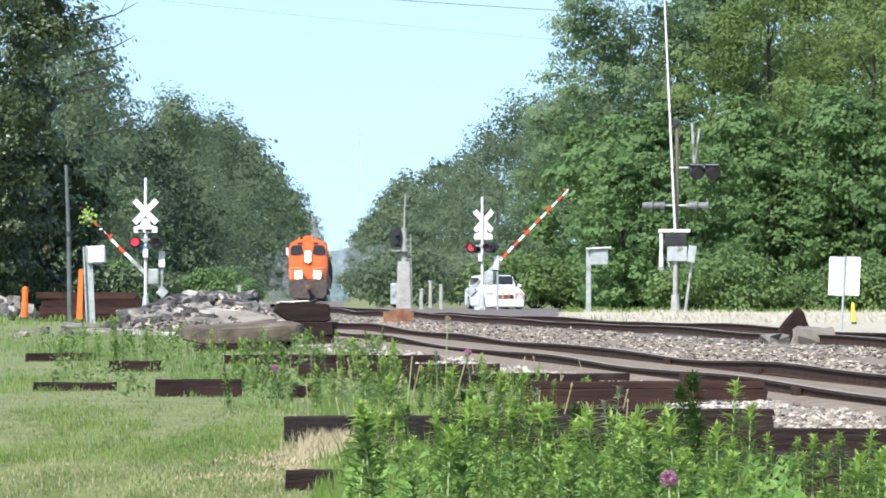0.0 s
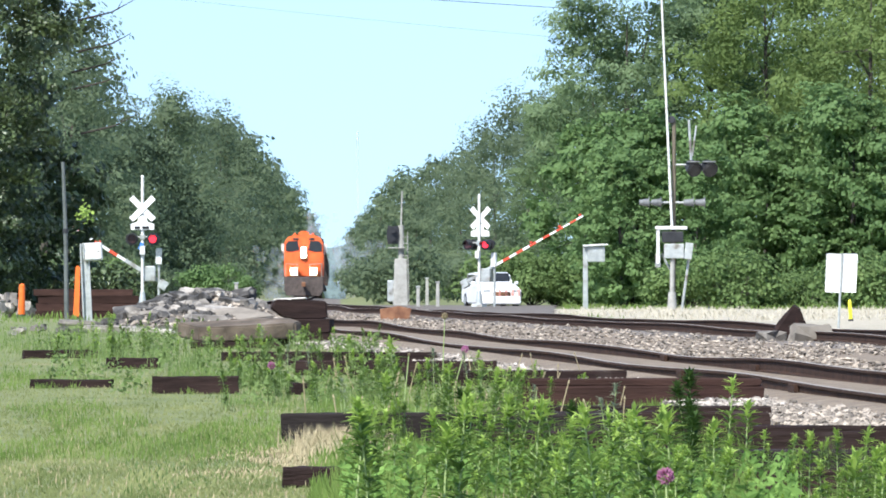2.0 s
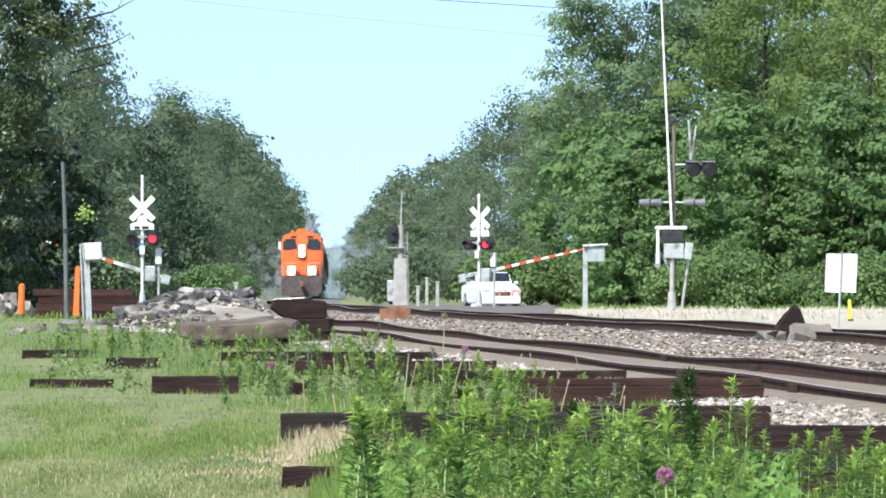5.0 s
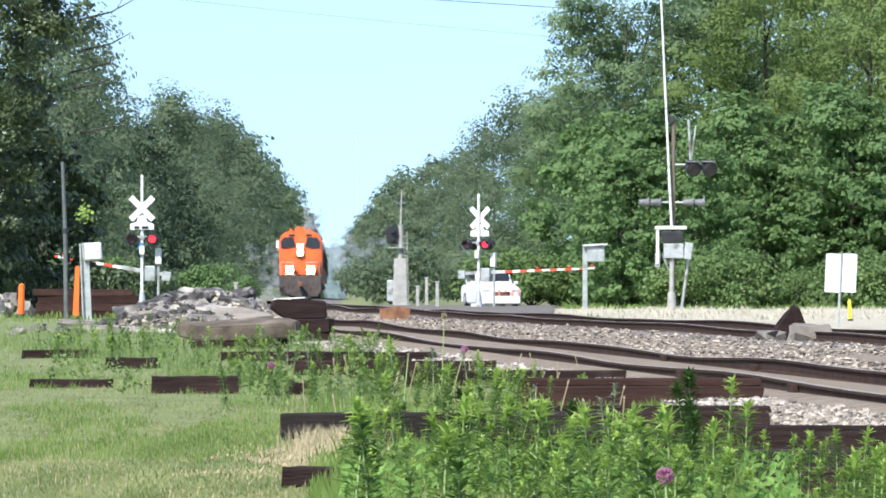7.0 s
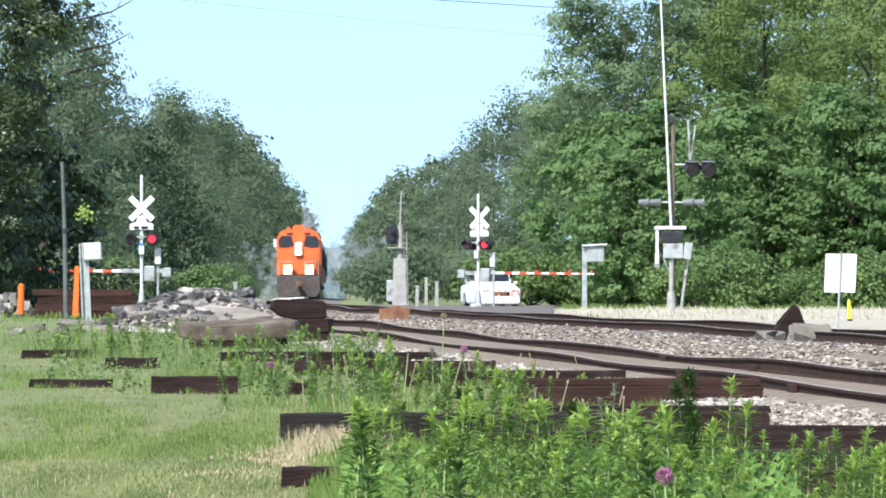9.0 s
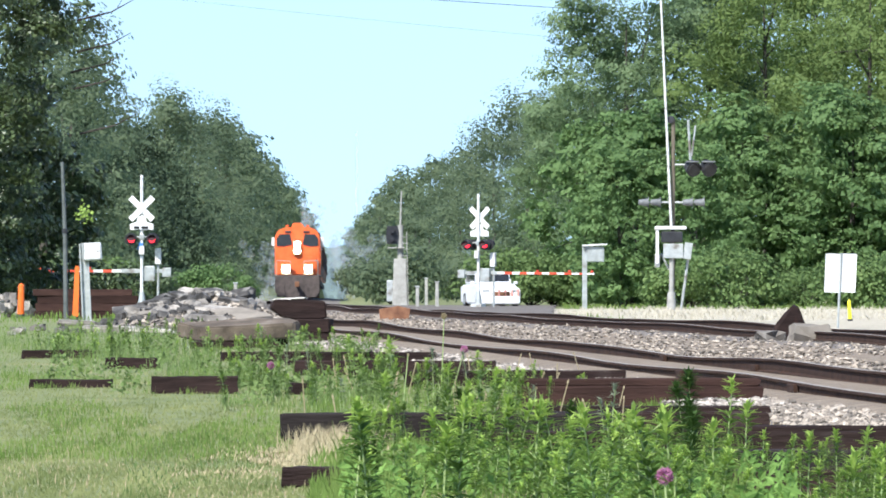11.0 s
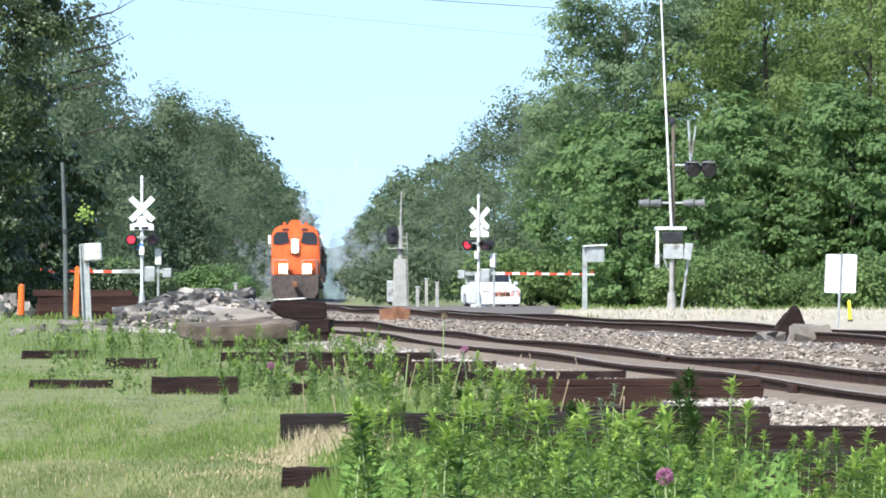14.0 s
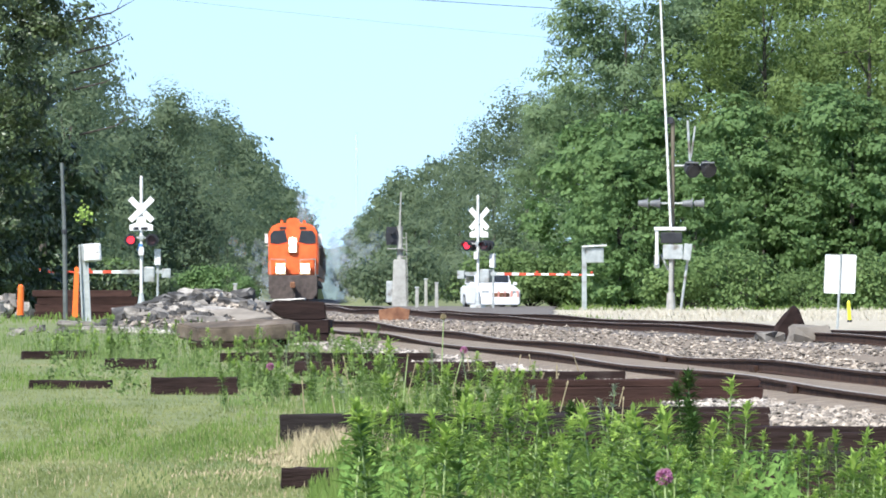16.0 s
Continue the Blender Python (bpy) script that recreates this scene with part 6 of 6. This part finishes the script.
def thistle(x, y, h, lean, lit=True, size=0.04):
    top = thing("thistle", x, y, ground_z(y), "thistle with a purple flower head" if lit else "dry seed head on a thin stalk", "thistle", "thistles")
    tip = (lean, 0, h)
    part("stem", rod(B(), (0, 0, 0), tip, 0.008, 0.005, 6), M_STEM, top)
    bm = B()
    bmesh.ops.create_uvsphere(bm, u_segments=10, v_segments=7, radius=size * 0.7, matrix=Matrix.Translation((lean, 0, h)))
    part("bud", bm, M_STEM if lit else M_STRAW, top)
    rng = np.random.default_rng(int(h * 1000))
    n = 240
    d = rng.normal(size=(n, 3)) + np.array([0, 0, 0.35])
    d /= np.linalg.norm(d, axis=1, keepdims=True)
    v, f = leaves(rng, np.array(tip) + d * size + np.array([0, 0, size * 0.25]), np.cross(d, rng.normal(size=(n, 3))), np.full(n, size * 0.9), 0.12)
    raw("flower_head", v, f, M_THISTLE if lit else M_STRAW, top, "purple bristly flower head" if lit else "dry seed head")


def build_weeds():
    R = random.Random(77)
    models = [weed_model(0.62, 1, 78, 0.085, 0.30), weed_model(0.58, 2, 62, 0.080, 0.36, side=4), weed_model(0.64, 3, 82, 0.088, 0.28), weed_model(0.56, 4, 56, 0.082, 0.38, side=5), weed_model(0.60, 5, 64, 0.085, 0.36, side=4), weed_model(0.55, 6, 56, 0.115, 0.26), weed_model(0.66, 7, 62, 0.105, 0.24)]
    dull = [weed_model(0.5, 11, 46, 0.095, 0.3, M_DULL, M_DULL, "dull green broad-leaved weed by the timbers"), weed_model(0.42, 12, 42, 0.09, 0.34, M_DULL, M_WEED, "dull green broad-leaved weed by the timbers")]
    deep = [weed_model(0.62, 13, 110, 0.10, 0.24, M_DEEP, M_DEEP, "deep green leafy weed among the brighter ones")]
    grey = [weed_model(0.55, 14, 40, 0.07, 0.3, M_PALEWEED, M_PALEWEED, "grey-green thistle stalk without a flower")]
    first = models + dull + deep + grey
    def put(x, y, size, models=models):
        if x > main_x(y) - 2.2:
            return
        k = R.randrange(len(models))
        if models[k] in first:
            ob = models[k]
            first.remove(ob)
            ob.matrix_basis = pose(x, y, ground_z(y), 0, 0, R.uniform(0, 360))
        else:
            ob = copy_thing(models[k], pose(x, y, ground_z(y), R.uniform(-6, 6), R.uniform(-6, 6), R.uniform(0, 360)))
        ob.scale = (size, size, size)
    # the dense stand in front
    for k in range(235):
        y = 1 / R.uniform(1 / 55.0, 1 / 38.5)
        u = R.uniform(-0.22, 1.04)
        if R.random() < (0.22 if u > 0.62 else 0.8 if u < -0.03 and y < 47 else 0.55 if u < 0.0 else 0.3 if u < 0.36 else 0.34):
            continue
        tall = (EYE - 0.0184 * y) / 0.62
        put(u * y * 0.0524, y, tall * (R.uniform(1.05, 1.25) if R.random() < 0.25 else R.uniform(0.62, 1.0)) * (1.04 if u < 0.1 else 0.78 if u > 0.62 else 1.0))
    # the taller clump half hiding the ties
    for k in range(30):
        y = R.uniform(60, 80)
        put(R.uniform(-0.2, 0.22) * y * 0.0524, y, R.uniform(0.6, 1.08), dull if R.random() < 0.25 else models)
    for u, y, size, kind in ((0.565, 55, 1.12, deep), (0.555, 55.6, 1.0, deep), (0.57, 50, 0.95, deep), (0.56, 48.5, 0.85, deep), (0.68, 52, 0.95, models), (0.43, 52, 0.85, models), (0.3, 53, 0.85, deep), (0.64, 54, 1.0, models), (0.08, 66, 1.15, models), (-0.1, 70, 1.2, models), (-0.19, 48, 0.72, deep), (-0.17, 50, 0.8, deep),
                             (-0.15, 47, 0.6, deep), (0.05, 62, 0.8, deep), (0.38, 60, 1.0, grey), (0.37, 61, 0.8, grey), (0.45, 58, 0.8, grey), (-0.02, 88, 1.0, grey), (-0.12, 86, 0.9, grey),
                             (0.06, 90, 0.9, grey), (-0.3, 96, 0.8, grey), (-0.35, 99, 0.9, grey), (0.2, 72, 0.7, grey), (-0.22, 74, 0.75, grey)):
        put(u * y * 0.0524, y, size, kind)
    # low ones along the grass edge
    for k in range(70):
        y = R.uniform(80, 102)
        x = R.uniform(-0.5, -0.08) * y * 0.0524
        if k % 3 == 0 or not any(abs(x - tx) < ln * 0.5 and 0 < ty - y < 7 for tx, ty, ln in TIES):
            put(x, y, R.uniform(0.4, 0.9), dull if R.random() < 0.6 else models)
    far_ones = []
    for k in range(50):
        y = R.uniform(100, 142)
        far_ones.append((R.uniform(-0.55, -0.12) * y * 0.0524, y, R.uniform(0.4, 0.95), R.choice(dull if R.random() < 0.6 else models)))
    # rank growth in front of the slab and the heap
    for k in range(78):
        y, u = R.uniform(116, 150), R.choice((-0.85, -0.72, -0.58, -0.42)) + R.gauss(0, 0.05)
        x = u * y * 0.0524
        if not any(abs(x - tx) < ln * 0.55 and 0 < ty - y < 14 for tx, ty, ln in TIES):
            far_ones.append((x, y, R.uniform(0.35, 0.95), R.choice(grey if R.random() < 0.15 else dull if R.random() < 0.55 else models)))
    for k in range(30):
        y = R.uniform(168, 186)
        far_ones.append((R.uniform(-0.82, -0.5) * y * 0.0524, y, R.uniform(0.4, 0.85), R.choice(dull if R.random() < 0.7 else models)))
    for k in range(26):
        y = R.uniform(118, 165)
        far_ones.append((R.uniform(-0.85, -0.55) * y * 0.0524, y, R.uniform(0.5, 0.8), R.choice(dull if R.random() < 0.6 else models)))
    tones = [M_STEM, M_WEED, M_WEED_TOP, M_DULL, M_DEEP, M_PALEWEED]
    verts, faces, slots, base = [], [], [], 0
    for x, y, size, model in far_ones:
        m = pose(x, y, ground_z(y), R.uniform(-6, 6), R.uniform(-6, 6), R.uniform(0, 360)) @ Matrix.Scale(size, 4)
        for piece in model.children_recursive:
            me = piece.data
            verts += [m @ v.co for v in me.vertices]
            faces += [tuple(base + i for i in p.vertices) for p in me.polygons]
            slots += [tones.index(me.materials[0])] * len(me.polygons)
            base += len(me.vertices)
    patch = raw("weed_patch", verts, faces, M_STEM)
    for tone in tones[1:]:
        patch.data.materials.append(tone)
    patch.data.polygons.foreach_set("material_index", slots)
    tagged(patch, "rank green weeds in front of the rubble heap", "weeds", kind="stuff")
    for k in range(16):
        y = R.uniform(75, 100)
        put(R.uniform(0.12, 0.36) * y * 0.0524, y, R.uniform(0.4, 0.6))
    # dry pale stalks left from last year
    for k in range(34):
        y = R.uniform(68, 104)
        stalk = thing("dry_stalk", R.uniform(-0.32, 0.42) * y * 0.0524, y, ground_z(y), "thin pale dry stalk standing among the weeds", "stalk", "dry stalks")
        tip = Vector((R.uniform(-0.13, 0.13), R.uniform(-0.05, 0.05), R.uniform(0.22, 0.46)))
        part("stem", rod(B(), (0, 0, -0.02), tip, 0.007, 0.005, 5), M_STRAW, stalk)
        part("husk", rod(B(), tip, tip * 1.09, 0.011, 0.004, 6), M_STRAW, stalk, "empty dry husk")
    thistle(1.035, 38.2, 0.42, -0.03, True, 0.032)
    thistle(0.10, 92.6, 0.5, 0.14, True, 0.034)
    thistle(-1.86, 90.6, 0.34, 0.02, True, 0.034)
    thistle(-0.01, 97.1, 0.84, 0.03, False, 0.03)
    thistle(-0.37, 76.8, 0.6, 0.06, False, 0.01)
    thistle(0.84, 77.7, 0.28, 0.02, False, 0.012)


def stones(name, n, sample, r0, r1, seed, label, material=M_STONE):
    rng = np.random.default_rng(seed)
    x, y, z = sample(rng, n)
    n = len(x)
    dirs = np.array([[1, 0, 0], [-1, 0, 0], [0, 1, 0], [0, -1, 0], [0, 0, 1], [0, 0, -1]], float)
    fs = np.array([[0, 2, 4], [2, 1, 4], [1, 3, 4], [3, 0, 4], [2, 0, 5], [1, 2, 5], [3, 1, 5], [0, 3, 5]])
    a = rng.uniform(0, 2 * math.pi, n)
    r = rng.uniform(r0, r1, n)
    d = dirs[None] * rng.uniform(0.7, 1.3, (n, 6, 1)) + rng.normal(size=(n, 6, 3)) * 0.28
    d *= np.array([1.15, 1.15, 0.62])
    c, s = np.cos(a)[:, None], np.sin(a)[:, None]
    v = np.stack([d[..., 0] * c - d[..., 1] * s, d[..., 0] * s + d[..., 1] * c, d[..., 2]], 2) * r[:, None, None]
    v += np.stack([x, y, z + r * 0.25], 1)[:, None]
    f = (np.arange(n) * 6)[:, None, None] + fs[None]
    tagged(raw(name, v.reshape(-1, 3), f.reshape(-1, 3), material), label, "ballast", kind="stuff")


def bed_z(d):
    d = np.abs(d)
    return np.where(d < 1.9, 0.072, 0.07 - (d - 1.9) / 1.4 * 0.09)


def build_stones():
    def shoulder(rng, n, near=64, far=80):
        y = 1 / rng.uniform(1 / far, 1 / near, n)
        d = rng.uniform(-2.35, -1.25, n) + 0.2 * np.sin(y * 0.6)
        keep = np.array([noise.noise((p * 2.6, q * 0.35, 3.0)) > -0.22 for p, q in zip(d, y)])
        d, y = d[keep], y[keep]
        return np.array([main_x(t) for t in y]) + d, y, bed_z(d) + np.array([ground_z(t) for t in y])
    def yard(rng, n):
        y = 1 / rng.uniform(1 / 300, 1 / 88, n)
        a, b = np.array([main_x(t) for t in y]) + 1.45, np.array([siding_x(t) for t in y]) + 3.2
        x = a + (b - a) * rng.random(n)
        keep = np.array([noise.noise((p * 0.7, q * 0.09, 4.0)) > -0.42 for p, q in zip(x, y)])
        off = np.abs(x - np.array([siding_x(t) for t in y]))
        keep &= (off > 0.85) | (off < 0.6)
        x, y, n = x[keep], y[keep], int(keep.sum())
        return x, y, np.full(n, 0.06) + np.array([ground_z(t) for t in y])
    def heap(rng, n):
        x, y = rng.uniform(-7.8, -3.9, n), rng.uniform(194, 208, n)
        u, v = (x + 5.8) / 2.15, (y - 205) / 11.5
        k = np.clip(1 - u * u, 0, 1) * np.clip(1 - v * v, 0, 1)
        return x, y, -0.06 + 0.80 * k ** 0.8
    def between(rng, n):
        y = 1 / rng.uniform(1 / 175, 1 / 66, n)
        d = rng.uniform(-0.66, 0.66, n)
        x = np.array([main_x(t) for t in y]) + d
        keep = np.array([noise.noise((p * 1.1, q * 0.16, 7.0)) > 0.05 for p, q in zip(x, y)])
        x, y, d = x[keep], y[keep], d[keep]
        return x, y, bed_z(d) + 0.012 + np.array([ground_z(t) for t in y])
    stones("ballast_stones", 7000, between, 0.015, 0.035, 64, "small loose stones between the rails")
    stones("heap_stones", 1500, heap, 0.03, 0.1, 63, "loose grey stones on the rubble mound")
    stones("ballast_stones", 3400, shoulder, 0.018, 0.042, 61, "loose grey-brown ballast stones")
    stones("ballast_stones", 8800, lambda rng, n: shoulder(rng, n, 80, 185), 0.018, 0.045, 65, "loose pale ballast stones", M_STONE_LIGHT)
    stones("ballast_stones", 12000, yard, 0.018, 0.046, 62, "loose pale grey ballast stones between the tracks")


build_ground()
build_tracks()
build_trees()
build_train()
build_dust()
build_crossing()
raised_gate()
build_car()
build_posts()
build_timbers()
build_wires()
build_birds()
build_weeds()
build_grass()
build_stones()
motions()
